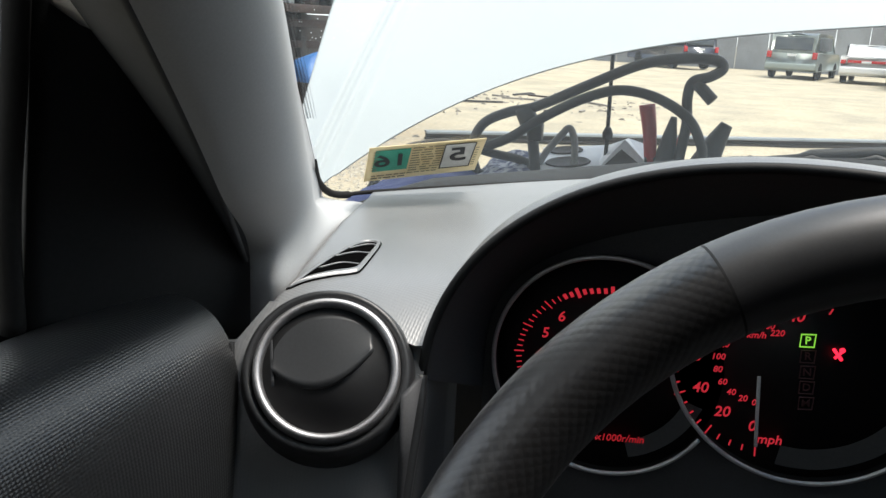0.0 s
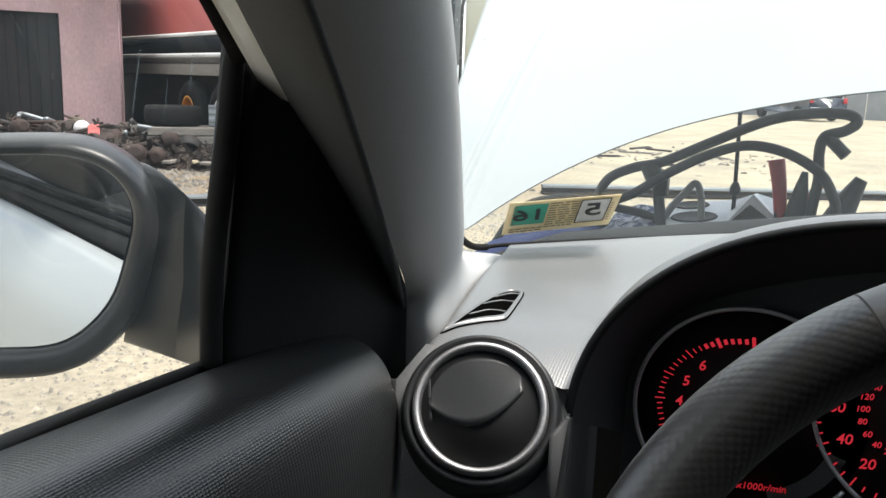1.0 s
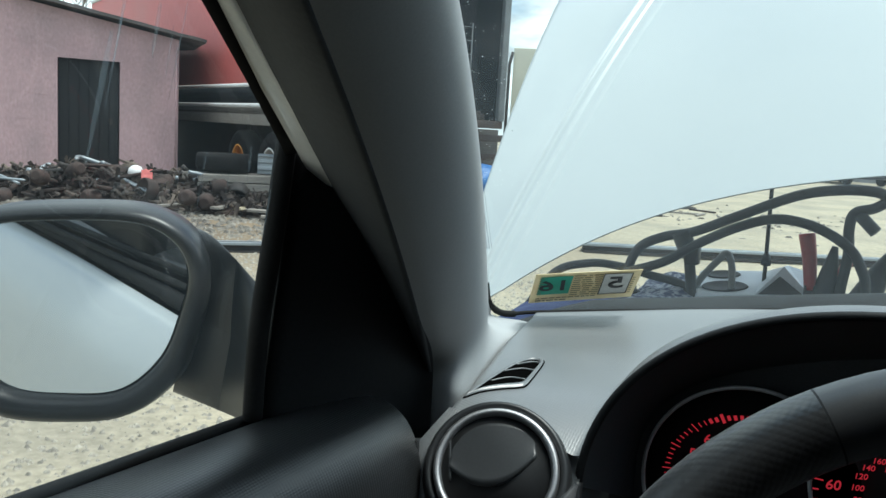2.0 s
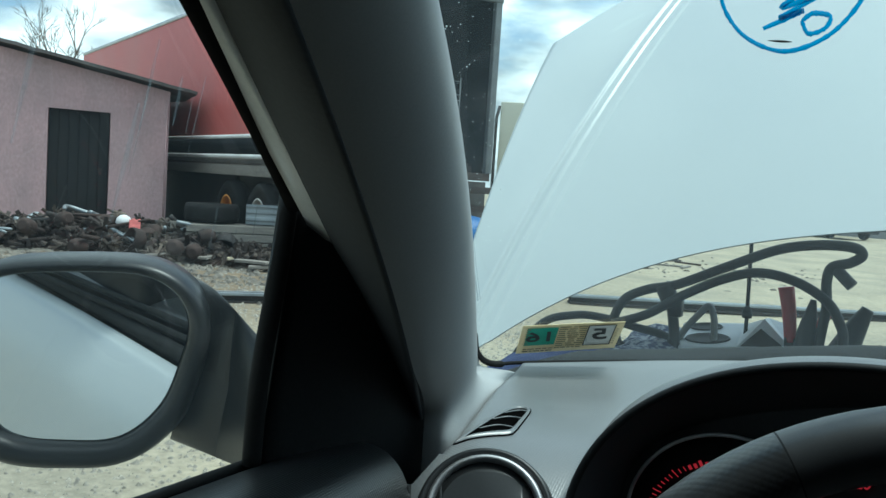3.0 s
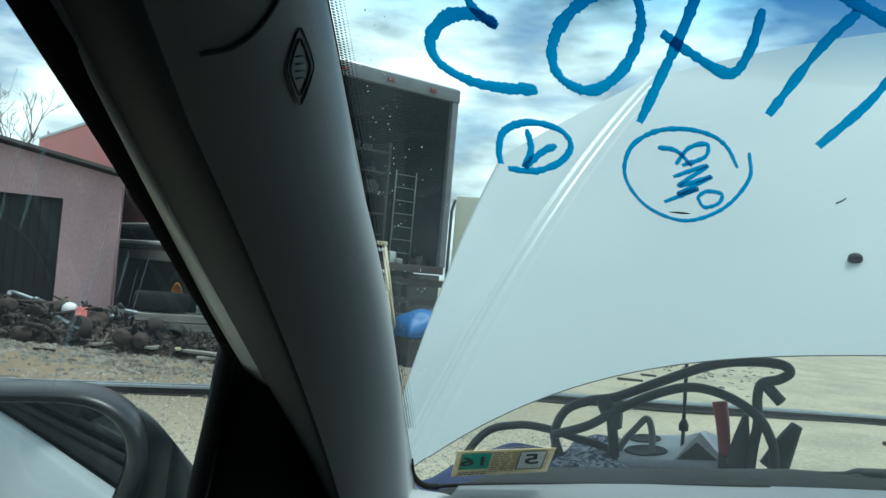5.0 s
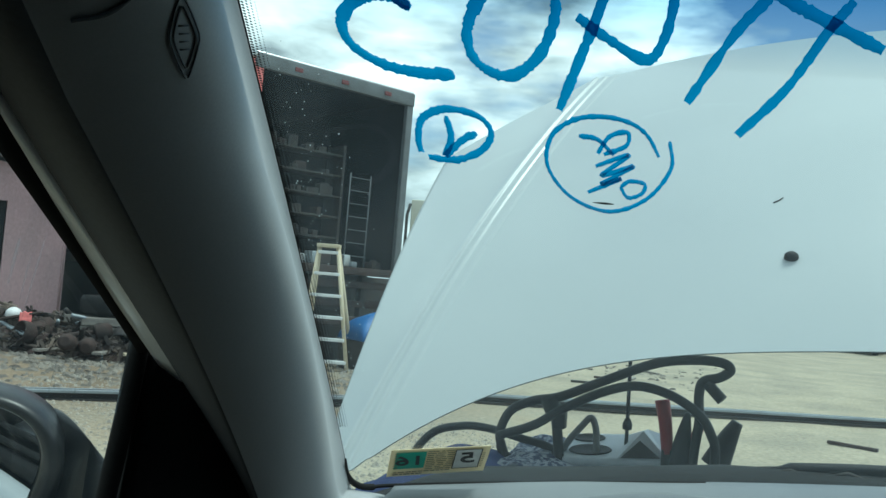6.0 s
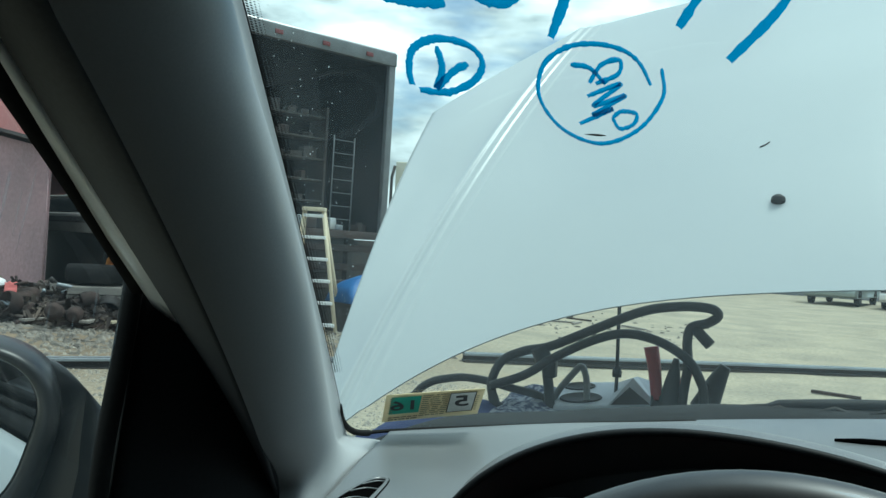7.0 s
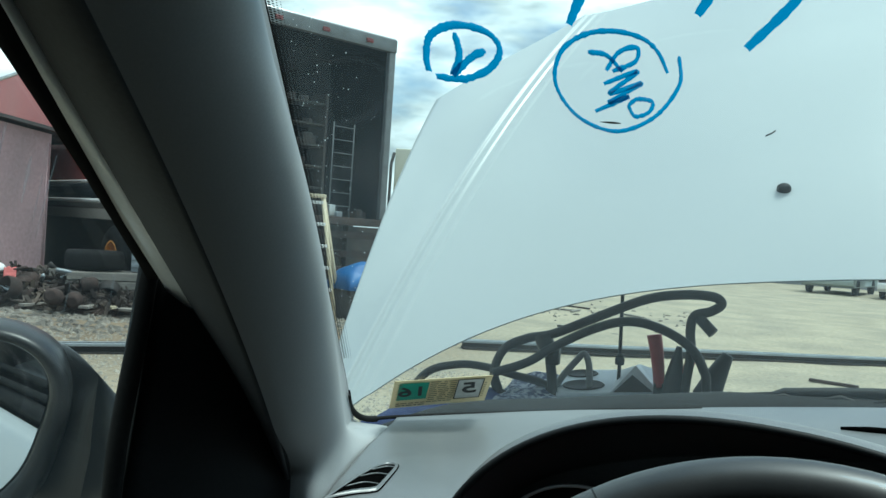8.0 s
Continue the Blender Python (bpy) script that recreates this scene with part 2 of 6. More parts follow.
# ---- building blocks ----
def unwrap(bm, fn):
    """Lays a texture plane, in metres, over bm: fn gives u, v of a point."""
    uv = bm.loops.layers.uv.new("plane")
    for f in bm.faces:
        for lp in f.loops:
            lp[uv].uv = fn(lp.vert.co)
    return bm


def mesh_object(name, bm, mat, smooth=True):
    bmesh.ops.recalc_face_normals(bm, faces=bm.faces)
    me = bpy.data.meshes.new(name)
    bm.to_mesh(me)
    bm.free()
    for p in me.polygons:
        p.use_smooth = smooth
    me.materials.append(mat)
    return new(name, me)


def part(name, bm, mat, parent, label="", smooth=True):
    ob = mesh_object(name, bm, mat, smooth)
    ob.parent = parent
    if label:
        tagged(ob, label)
    return ob


def thing(name, label, category, m=None, group="", kind=""):
    ob = new(name)
    ob.matrix_world = m or Matrix()
    return tagged(ob, label, category, group, kind)


def box(bm, lo, hi, bevel=0.0, m=None):
    """A box between two corners, with its edges bevelled, added to bm."""
    b = bmesh.new()
    bmesh.ops.create_cube(b, size=1)
    bmesh.ops.scale(b, vec=[max(1e-4, h - l) for l, h in zip(lo, hi)], verts=b.verts)
    bmesh.ops.translate(b, vec=[(l + h) / 2 for l, h in zip(lo, hi)], verts=b.verts)
    if bevel:
        bmesh.ops.bevel(b, geom=b.edges[:], offset=bevel, segments=2, affect="EDGES", profile=0.6)
    if m is not None:
        bmesh.ops.transform(b, matrix=m, verts=b.verts)
    join(bm, b)
    return bm


def join(bm, b):
    at = [bm.verts.new(v.co) for v in b.verts]
    b.verts.index_update()
    for f in b.faces:
        bm.faces.new([at[v.index] for v in f.verts])
    b.free()


def one_box(lo, hi, bevel=0.0, m=None):
    return box(bmesh.new(), lo, hi, bevel, m)


def tube(bm, points, radius, sides=10, closed=False, caps=True):
    """A round bar along points; radius: one number or one for each point."""
    pts = [Vector(p) for p in points]
    n = len(pts)
    radii = radius if isinstance(radius, (list, tuple)) else [radius] * n
    rings = []
    ref = None
    for i, p in enumerate(pts):
        a, b = pts[(i - 1) % n] if closed or i else pts[0], pts[(i + 1) % n] if closed or i < n - 1 else pts[-1]
        d = (b - a).normalized()
        if ref is None:
            ref = d.orthogonal().normalized()
        ref = (ref - d * ref.dot(d)).normalized()
        other = d.cross(ref)
        rings.append([bm.verts.new(p + radii[i] * (math.cos(k * math.tau / sides) * ref + math.sin(k * math.tau / sides) * other)) for k in range(sides)])
    for i in range(n if closed else n - 1):
        r, s = rings[i], rings[(i + 1) % n]
        for k in range(sides):
            bm.faces.new((r[k], r[(k + 1) % sides], s[(k + 1) % sides], s[k]))
    if caps and not closed:
        bm.faces.new(rings[0][::-1])
        bm.faces.new(rings[-1])
    return bm


def smooth_path(points, steps=8):
    """A Catmull-Rom curve through a few control points."""
    p = [Vector(q) for q in points]
    p = [2 * p[0] - p[1]] + p + [2 * p[-1] - p[-2]]
    out = []
    for i in range(1, len(p) - 2):
        for k in range(steps):
            t = k / steps
            out.append(0.5 * (2 * p[i] + (p[i + 1] - p[i - 1]) * t + (2 * p[i - 1] - 5 * p[i] + 4 * p[i + 1] - p[i + 2]) * t * t + (3 * p[i] - p[i - 1] - 3 * p[i + 1] + p[i + 2]) * t ** 3))
    return out + [p[-2]]


def sheet(fn, nu, nv, thick=0.0):
    """A grid of fn(a, b), a and b from 0 to 1; with thick, a closed slab grown against its normals."""
    bm = bmesh.new()
    g = [[bm.verts.new(fn(i / nu, j / nv)) for j in range(nv + 1)] for i in range(nu + 1)]
    for i in range(nu):
        for j in range(nv):
            bm.faces.new((g[i][j], g[i + 1][j], g[i + 1][j + 1], g[i][j + 1]))
    if thick:
        bm.normal_update()
        bmesh.ops.solidify(bm, geom=bm.faces[:], thickness=thick)
    return bm


def lathe(profile, sides=48):
    """A turned body about the local z axis: profile of (radius, height)."""
    bm = bmesh.new()
    rings = [[bm.verts.new((r * math.cos(k * math.tau / sides), r * math.sin(k * math.tau / sides), h)) for k in range(sides)] for r, h in profile]
    for a, b in zip(rings, rings[1:]):
        for k in range(sides):
            bm.faces.new((a[k], a[(k + 1) % sides], b[(k + 1) % sides], b[k]))
    for ring, (r, h) in ((rings[0], profile[0]), (rings[-1], profile[-1])):
        if r > 1e-5:
            bm.faces.new(ring)
    bmesh.ops.remove_doubles(bm, verts=bm.verts, dist=1e-6)
    return bm


def lerp(a, b, t):
    return a + (b - a) * t


def step(a, b, x):
    t = min(1, max(0, (x - a) / (b - a)))
    return t * t * (3 - 2 * t)


# ---- the ground ----
def ground_z(x, y):
    """Level under the car, a little uneven further out."""
    far = step(3.0, 8.0, math.hypot(x, y - 1))
    return far * (0.05 * noise.noise((x * 0.35, y * 0.35, 0)) + 0.03 * noise.noise((x * 1.1, y * 1.1, 3))) + 0.012 * noise.noise((x * 2.3, y * 2.3, 7))


def ground_fn(a, b):
    sx, sy = 2 * a - 1, 2 * b - 1
    x, y = 30 * sx + 1470 * sx ** 9, 30 * sy + 1470 * sy ** 9 + 6
    return (x, y, ground_z(x, y) if abs(x) < 60 and abs(y) < 60 else 0.0)


ground = tagged(mesh_object("ground", sheet(ground_fn, 220, 220), DIRT), "pale tan dirt and gravel yard, uneven and dusty", "ground", kind="structure")

# ---- the car: windshield ----
MID = 0.42      # the plane of symmetry of the windshield


def glass_y(x, z):
    return 1.145 - 0.57 * (x - MID) ** 2 - 1.72 * (z - 0.957)


def glass_left(z):
    return -0.319 + 0.438 * (z - 0.957)


def glass_point(a, z, off=0.0):
    x = lerp(glass_left(z), 2 * MID - glass_left(z), a)
    return Vector((x, glass_y(x, z) + off, z + off * 0.55))


windshield = thing("windshield", "clear raked windshield marked with blue paint", "windshield")
pane = part("pane", sheet(lambda a, b: glass_point(a, lerp(0.925, 1.362, b)), 40, 24), CLEAR, windshield)
band = part("sun_band", sheet(lambda a, b: glass_point(a, lerp(1.362, 1.435, b)), 40, 6), BAND, windshield, "blue tinted shade band")
part("frit_border", sheet(lambda a, b: glass_point(lerp(-0.006, -0.0012, a), lerp(0.935, 1.43, b), 0.002), 2, 30), BLACK, windshield, "black dotted border")
verts, faces = [], []
for row in range(330):   # printed dots that thin out towards the clear glass
    for col in range(4):
        z = 1.05 + 0.38 * (row + 0.5 * (col % 2)) / 330
        x, r = glass_left(z) + 0.0012 + 0.0021 * col, 0.00088 - 0.00017 * col
        n0 = len(verts)
        for k in range(6):
            px, pz = x + r * math.cos(k * math.tau / 6), z + 0.5 * r * math.sin(k * math.tau / 6)
            verts.append((px, glass_y(px, pz) - 0.001, pz))
        faces.append(tuple(range(n0, n0 + 6)))
me = bpy.data.meshes.new("frit_dots")
me.from_pydata(verts, [], faces)
me.materials.append(BLACK)
dots = tagged(new("frit_dots", me), "small black printed dots", kind="stuff")
dots.parent = windshield
gasket_line = smooth_path([(-0.292, 0.757, 1.004), (-0.3095, 0.803, 0.975), (-0.3125, 0.832, 0.958), (-0.302, 0.848, 0.9525), (-0.276, 0.866, 0.9555), (-0.18, 0.926, 0.9625), (-0.077, 0.978, 0.9705), (0.097, 1.020, 0.989)])
part("gasket", tube(bmesh.new(), gasket_line, [lerp(0.0012, 0.0042, min(1, i / 16)) if i < 28 else 0.0024 for i in range(len(gasket_line))], 8), RUBBER, windshield, "black rubber gasket")
pane.visible_shadow = band.visible_shadow = False

# ---- dashboard ----
LIP_X, LIP_Y, LIP_Z, LIP_W, LIP_H = 0.174, 0.512, 0.902, 0.270, 0.166


def lip(t):
    """The rear lip of the instrument visor, from its left foot (0) to its right foot (1)."""
    a = math.pi * (1 - t)
    c, s = math.cos(a), max(0.0, math.sin(a))
    x = LIP_X + LIP_W * math.copysign(abs(c) ** 0.95, c)
    z = LIP_Z + LIP_H * (1 - 0.4 * (x - 0.105)) * s ** 0.95
    return Vector((x, LIP_Y + 0.128 * (z - LIP_Z), z))


def lip_z(x):
    q = min(1.0, abs(x - LIP_X) / LIP_W) ** (1 / 0.95)
    return LIP_Z + LIP_H * (1 - 0.4 * (x - 0.105)) * max(0.0, 1 - q * q) ** 0.475


def rear_z(x):
    d = min(x, 0.45) + 0.307
    return 0.9535 + 0.068 * d + 0.055 * d * d - 0.105 * max(0.0, x - 0.45)


def rear_edge(x):
    z = rear_z(x)
    return Vector((x, glass_y(x, z) - 0.004, z))


def flat_z(x, y):
    """The dash's top without the visor's bulge, rolling down towards its rear face."""
    y = y - 0.34 * (min(x, -0.05) + 0.15)
    k = max(0.0, 0.615 - y) / 0.19
    return 0.9535 + 0.06 * max(0.0, x + 0.2) * step(0.5, 0.9, y) - 0.085 * min(1.0, k) ** 2.4


def dash_left(y):
    """The dash's left edge, where the foot of the pillar trim meets it."""
    return float(np.interp(y, (0.44, 0.50, 0.55, 0.62, 0.72, 0.83, 0.87, 0.95), (-0.222, -0.2115, -0.2105, -0.226, -0.250, -0.267, -0.277, -0.285)))


def dash_top(a, b):
    x = lerp(-0.25, 1.15, a ** 1.25)
    for _ in range(2):
        r = rear_edge(x)
        near = LIP_Y + 0.128 * (lip_z(x) - LIP_Z)
        y = lerp(near, r.y, b ** 1.2)
        x = lerp(dash_left(y), 1.15, a ** 1.25)
    base = flat_z(x, y)
    base = lerp(base, r.z, step(0.70, r.y, y))
    rise = max(0.0, lip_z(x) - flat_z(x, near)) * (1 - step(near, near + 0.17, y)) if abs(x - LIP_X) < LIP_W else 0.0
    return (x, y, base + rise - 0.004 * max(0.0, 1 - a / 0.008) ** 2)


dashboard = thing("dashboard", "dark grey grained plastic dashboard under the windshield", "dashboard")
part("top_pad", unwrap(sheet(dash_top, 150, 50), lambda p: (p.x, p.y - p.z)), DASH, dashboard)


def left_face(a, b):
    """The rear face beside the visor, rolled over from the top and turned towards the driver."""
    x = lerp(lerp(-0.2110, -0.236, min(1.0, b * 2.2)), LIP_X - LIP_W + 0.002, a)
    start = LIP_Y
    y, z = [(start, None), (0.500, 0.922), (0.487, 0.903), (0.474, 0.880), (0.463, 0.850), (0.452, 0.80), (0.446, 0.74), (0.446, 0.62)][int(round(b * 7))]
    shift = 0.34 * (x + 0.15)
    if z is None:
        return (x, start, flat_z(x, start))
    return (x, y + shift, z)


part("left_fascia", unwrap(sheet(left_face, 24, 7), lambda p: (p.x, p.y - p.z)), DASH, dashboard)
part("right_fascia", sheet(lambda a, b: (lerp(LIP_X + LIP_W, 1.15, a), lerp(LIP_Y, 0.44, step(0, 0.6, b)), lerp(0.955, 0.55, b)), 20, 10), DASH, dashboard)

# the visor: a black funnel from the lip to the dials
def funnel(a, b):
    p = lip(a)
    inner = Vector((lerp(-0.075, 0.425, a), 0.590, 0.0))
    q = math.pi * (1 - a)
    inner.x, inner.z = 0.174 + 0.245 * math.cos(q), 0.895 + 0.138 * max(0, math.sin(q)) ** 0.5 + 0.105 * (0.245 * math.cos(q))
    return p.lerp(inner, b)


cluster = thing("instrument_cluster", "black instrument cluster with red lit dials behind the wheel", "instrument cluster")
part("visor", sheet(funnel, 60, 8), VISOR, cluster, "matt black visor")
bm = bmesh.new()
tube(bm, [lip(i / 60) for i in range(61)], 0.0035, 8)
part("visor_lip", bm, BLACK, cluster)
part("back_panel", sheet(lambda a, b: Vector((funnel(a, 1).x, 0.5905, lerp(0.70, funnel(a, 1).z, b))), 40, 4), VISOR, cluster)
part("lower_shroud", sheet(lambda a, b: (lerp(-0.098, 0.446, a), lerp(0.49, 0.592, b), lerp(0.775, 0.80, b) + 0.105 * lerp(-0.27, 0.27, a)), 8, 4), VISOR, cluster)
bm = bmesh.new()
tube(bm, smooth_path([(-0.097, 0.512, 0.905), (-0.0945, 0.500, 0.88), (-0.095, 0.478, 0.82), (-0.096, 0.47, 0.74), (-0.096, 0.468, 0.62)]), 0.005, 10)
part("side_trim", bm, GLOSS_BLACK, cluster)
part("cheek", sheet(lambda a, b: (-0.094, lerp(0.475, 0.60, a), lerp(0.62, 0.905, b)), 4, 6, 0.004), VISOR, cluster)
DIALS = []
for name, cx, cz, r in (("tachometer", 0.021, 0.906, 0.081), ("speedometer", 0.153, 0.934, 0.089)):
    at = pose(cx, 0.584, cz, 90, -6, 0)
    face = part(name, lathe([(0.0, 0.0), (r * 0.99, 0.0), (r, 0.001)], 64), BLACK, cluster, "black dial face")
    face.matrix_world = at
    arc = [Vector((r * 1.005 * math.cos(i * math.tau / 144), r * 1.005 * math.sin(i * math.tau / 144), 0.010)) for i in range(145)]
    world_arc = [at @ q for q in arc]
    keep = [q for q, w in zip(arc[38:] + arc[1:38], world_arc[38:] + world_arc[1:38]) if name == "speedometer" or math.hypot(w.x - 0.153, w.z - 0.934) > 0.0915]
    split = max(range(1, len(keep)), key=lambda i: (keep[i] - keep[i - 1]).length)
    keep = keep[split:] + keep[:split] if name == "tachometer" else keep
    ring_ob = part("dial_ring", tube(bmesh.new(), keep, 0.0017, 8), DIM_SILVER, face, "thin silver ring")
    ring_ob.matrix_world = at
    DIALS.append(face)

# ---- steering wheel ----
WHEEL = pose(0.179, 0.214, 0.917) @ pose(0, 0, 0, 90 - math.degrees(0.544), 0, 0)
steering_wheel = thing("steering_wheel", "black leather steering wheel with a perforated upper rim", "steering wheel", WHEEL)
SEAM = radians(122.6)


def rim(a0, a1, r, swell=0.0):
    n = max(6, int(abs(a1 - a0) / 0.06))
    return [(0.186 * math.cos(lerp(a0, a1, i / n)), 0.186 * math.sin(lerp(a0, a1, i / n)), 0) for i in range(n + 1)]


def rim_uv(p):
    """Round the rim and round its section; the section's cut lies under the rim."""
    out = math.hypot(p.x, p.y) - 0.186
    u, v = math.atan2(p.y, -p.x) * 0.186, math.atan2(out, p.z) * 0.0172
    return ((u + v) * 0.707, (u - v) * 0.707)


for name, a0, a1, mat, r, lab in (("smooth_rim", SEAM + 0.006, radians(58), LEATHER_SMOOTH, 0.0172, "smooth black upper rim"), ("grip", SEAM - 0.002, radians(205), LEATHER, 0.0172, "perforated black leather grip"),
                                  ("lower_rim", radians(205.5), radians(334.5), LEATHER_SMOOTH, 0.0168, ""), ("grip", radians(335), radians(417.5), LEATHER, 0.0172, "perforated black leather grip")):
    part(name, unwrap(tube(bmesh.new(), rim(a0, a1, r), r, 28, caps=False), rim_uv), mat, steering_wheel, lab)
part("seam", tube(bmesh.new(), rim(SEAM - 0.001, SEAM + 0.004, 0.017), 0.01725, 28, caps=False), BLACK, steering_wheel, "stitched seam")
for ang in (195, 345, 270):
    d = Vector((math.cos(radians(ang)), math.sin(radians(ang)), 0))
    part("spoke", tube(bmesh.new(), [d * 0.05 + Vector((0, 0, -0.02)), d * 0.12 + Vector((0, 0, -0.012)), d * 0.184], [0.022, 0.016, 0.014], 12), BLACK, steering_wheel)
part("hub", lathe([(0.0, 0.012), (0.05, 0.010), (0.068, -0.002), (0.072, -0.03), (0.0, -0.05)], 40), BLACK, steering_wheel)
part("column", lathe([(0.035, -0.04), (0.045, -0.10), (0.045, -0.38), (0.0, -0.38)], 32), BLACK, steering_wheel)

# ---- left pillar and door frame ----
def edge_line(z):
    x = glass_left(z)
    return Vector((x, glass_y(x, z) - 0.003, z - 0.002))


def pillar_line(z):
    """The inner edge of the pillar trim, beside the door seal."""
    t = (1.278 - z) / 0.328
    k = 4 * t * (1 - t) if 0 < t < 1 else 0.0
    return Vector((-0.12 - 0.123 * t + 0.012 * k, 0.123 + 0.418 * t, z))


FOOT = smooth_path([(-0.324, 0.846, 0), (-0.270, 0.840, 0), (-0.2525, 0.722, 0), (-0.2285, 0.62, 0), (-0.2125, 0.552, 0), (-0.219, 0.530, 0), (-0.243, 0.541, 0)], 10)


def pillar_fn(a, b):
    """The trim's section turns from the glass round to the seal; its foot flares out to the dash."""
    z = lerp(0.86, 1.44, b ** 1.3)
    e, p = edge_line(max(z, 0.935)), pillar_line(max(z, 0.95))
    e.z = p.z = z
    side = (p - e)
    inward = Vector((-side.y, side.x, 0)).normalized()
    if inward.x < 0:
        inward = -inward
    bulge = lerp(0.036, 0.050, step(0.98, 1.25, z)) * max(0.0, math.sin(math.pi * a ** PILLAR_BEND)) ** 0.75
    q = e.lerp(p, a) + inward * bulge
    k = a * (len(FOOT) - 1)
    i = min(int(k), len(FOOT) - 2)
    f = FOOT[i].lerp(FOOT[i + 1], k - i)
    w = (1 - step(0.946, lerp(0.954, 1.045, step(0.12, 0.75, a)), z)) ** 1.6
    return Vector((lerp(q.x, f.x, w), lerp(q.y, f.y, w), z))


PILLAR_BEND = 2.3
pillar = thing("pillar_trim", "grey moulded windshield pillar trim", "pillar trim")
part("trim", sheet(pillar_fn, 72, 130), PILLAR, pillar)
PROUD = Vector((0.0006, -0.0008, -0.0003))
joint_line = smooth_path([Vector(p) + PROUD for p in ((-0.0560, 0.094, 1.352), (-0.0612, 0.1015, 1.336), (-0.0684, 0.1074, 1.3259), (-0.0775, 0.1086, 1.3151), (-0.0876, 0.1068, 1.3072), (-0.0989, 0.1006, 1.3029))])
part("joint", tube(bmesh.new(), joint_line, 0.0009, 8), PILLAR_LINE, pillar, "dark joint to the headliner")
EM_T, EM_R, EM_B, EM_L = (Vector(p) + PROUD for p in ((-0.0684, 0.1241, 1.3208), (-0.0725, 0.1434, 1.3092), (-0.0817, 0.149, 1.2926), (-0.0778, 0.1308, 1.3048)))
EM_C = (EM_T + EM_R + EM_B + EM_L) / 4
for grow in (1.0, 0.74):
    corners = []
    for p, q in ((EM_T, EM_R), (EM_R, EM_B), (EM_B, EM_L), (EM_L, EM_T)):
        corners += [p.lerp(q, t) + (p.lerp(q, t) - EM_C) * 0.10 * math.sin(math.pi * t) for t in (0.08, 0.3, 0.5, 0.7, 0.92)]
    part("emblem", tube(bmesh.new(), [EM_C.lerp(p, grow) for p in corners], 0.00045, 6, closed=True), PILLAR_LINE, pillar, "moulded diamond emblem")
for k in range(4):
    mid = EM_T.lerp(EM_B, 0.36 + 0.09 * k)
    part("emblem_bar", tube(bmesh.new(), [mid + (EM_L - EM_R) * 0.16, mid - (EM_L - EM_R) * 0.16], 0.0004, 5), PILLAR_LINE, pillar)
WIN_TOP, WIN_LOW = Vector((-0.166, 0.057, 1.33)), Vector((-0.274, 0.364, 1.155))
STRIP_TOP, STRIP_LOW = Vector((-0.170, 0.10, 1.33)), Vector((-0.243, 0.405, 1.125))


def along(p, q, t):
    return p + (q - p) * t


driver_door = thing("driver_door", "black grained driver door with white outer skin", "car door")
bow = lambda t: Vector((0.016, -0.012, 0.006)) * 4 * t * (1 - t)
part("window_seal", sheet(lambda a, b: along(WIN_TOP, WIN_LOW, lerp(-0.9, 1.03, b)) + bow(max(0, b - 0.45) * 1.7) * 0.5 + Vector((0.010, 0.012, 0.004)) * a - Vector((0.004, 0.004, 0.0)), 3, 24, 0.006), RUBBER, driver_door, "black window seal")
part("frame_strip", sheet(lambda a, b: along(WIN_TOP, WIN_LOW, lerp(-0.9, 1.10, b)).lerp(along(STRIP_TOP, STRIP_LOW, lerp(-0.9, 1.04, b)), lerp(0.24, 0.70, a)) + Vector((0.009, -0.005, 0)) * math.sin(math.pi * a), 6, 24, 0.004), FRAME_GREY, driver_door, "grey painted window frame")
part("door_frame_cover", sheet(lambda a, b: along(WIN_TOP, WIN_LOW, lerp(-0.9, 1.6, b)).lerp(along(STRIP_TOP, STRIP_LOW, lerp(-0.9, 1.6, b)), 0.60).lerp(pillar_line(lerp(1.51, 0.90, b)) + Vector((-0.014, 0.020, 0)), lerp(0.0, 1.08, a)) + Vector((0.01, -0.008, 0)) * math.sin(math.pi * a), 8, 30, 0.004), FRAME_COVER, driver_door, "black door frame and weatherstrip")


def panel_fn(a, b):
    """The inner door panel: sill, rounded pad, and the face below it."""
    y = lerp(-0.9, 0.468, a)
    prof = smooth_path([(-0.311, 0, 0.936), (-0.302, 0, 0.949), (-0.262, 0, 0.957), (-0.232, 0, 0.951), (-0.212, 0, 0.925), (-0.203, 0, 0.87), (-0.204, 0, 0.78), (-0.22, 0, 0.55)], 5)
    p = prof[int(round(b * (len(prof) - 1)))].copy()
    end = step(0.40, 0.468, y)
    p.x += 0.07 * (y - 0.35) - 0.012 * end * end
    p.z -= 0.004 * end * end
    p.y = y
    return p


part("inner_panel", unwrap(sheet(panel_fn, 40, 35), lambda p: (p.y, p.x - p.z)), PANEL, driver_door, "black grained inner panel")
part("panel_end", sheet(lambda a, b: (lerp(-0.32, -0.215, a), lerp(0.47, 0.466, a), lerp(0.55, 0.925, b)), 4, 8, 0.004), BLACK, driver_door)
part("sill_seal", tube(bmesh.new(), [(-0.317 + 0.07 * (y - 0.35), y, 0.9450) for y in np.linspace(-0.9, 0.40, 30)], 0.005, 10), RUBBER, driver_door, "rubber window sill seal")
part("sill_seal", tube(bmesh.new(), [(-0.333 + 0.07 * (y - 0.35), y, 0.9345) for y in np.linspace(-0.9, 0.40, 30)], 0.005, 10), RUBBER, driver_door, "rubber window sill seal")


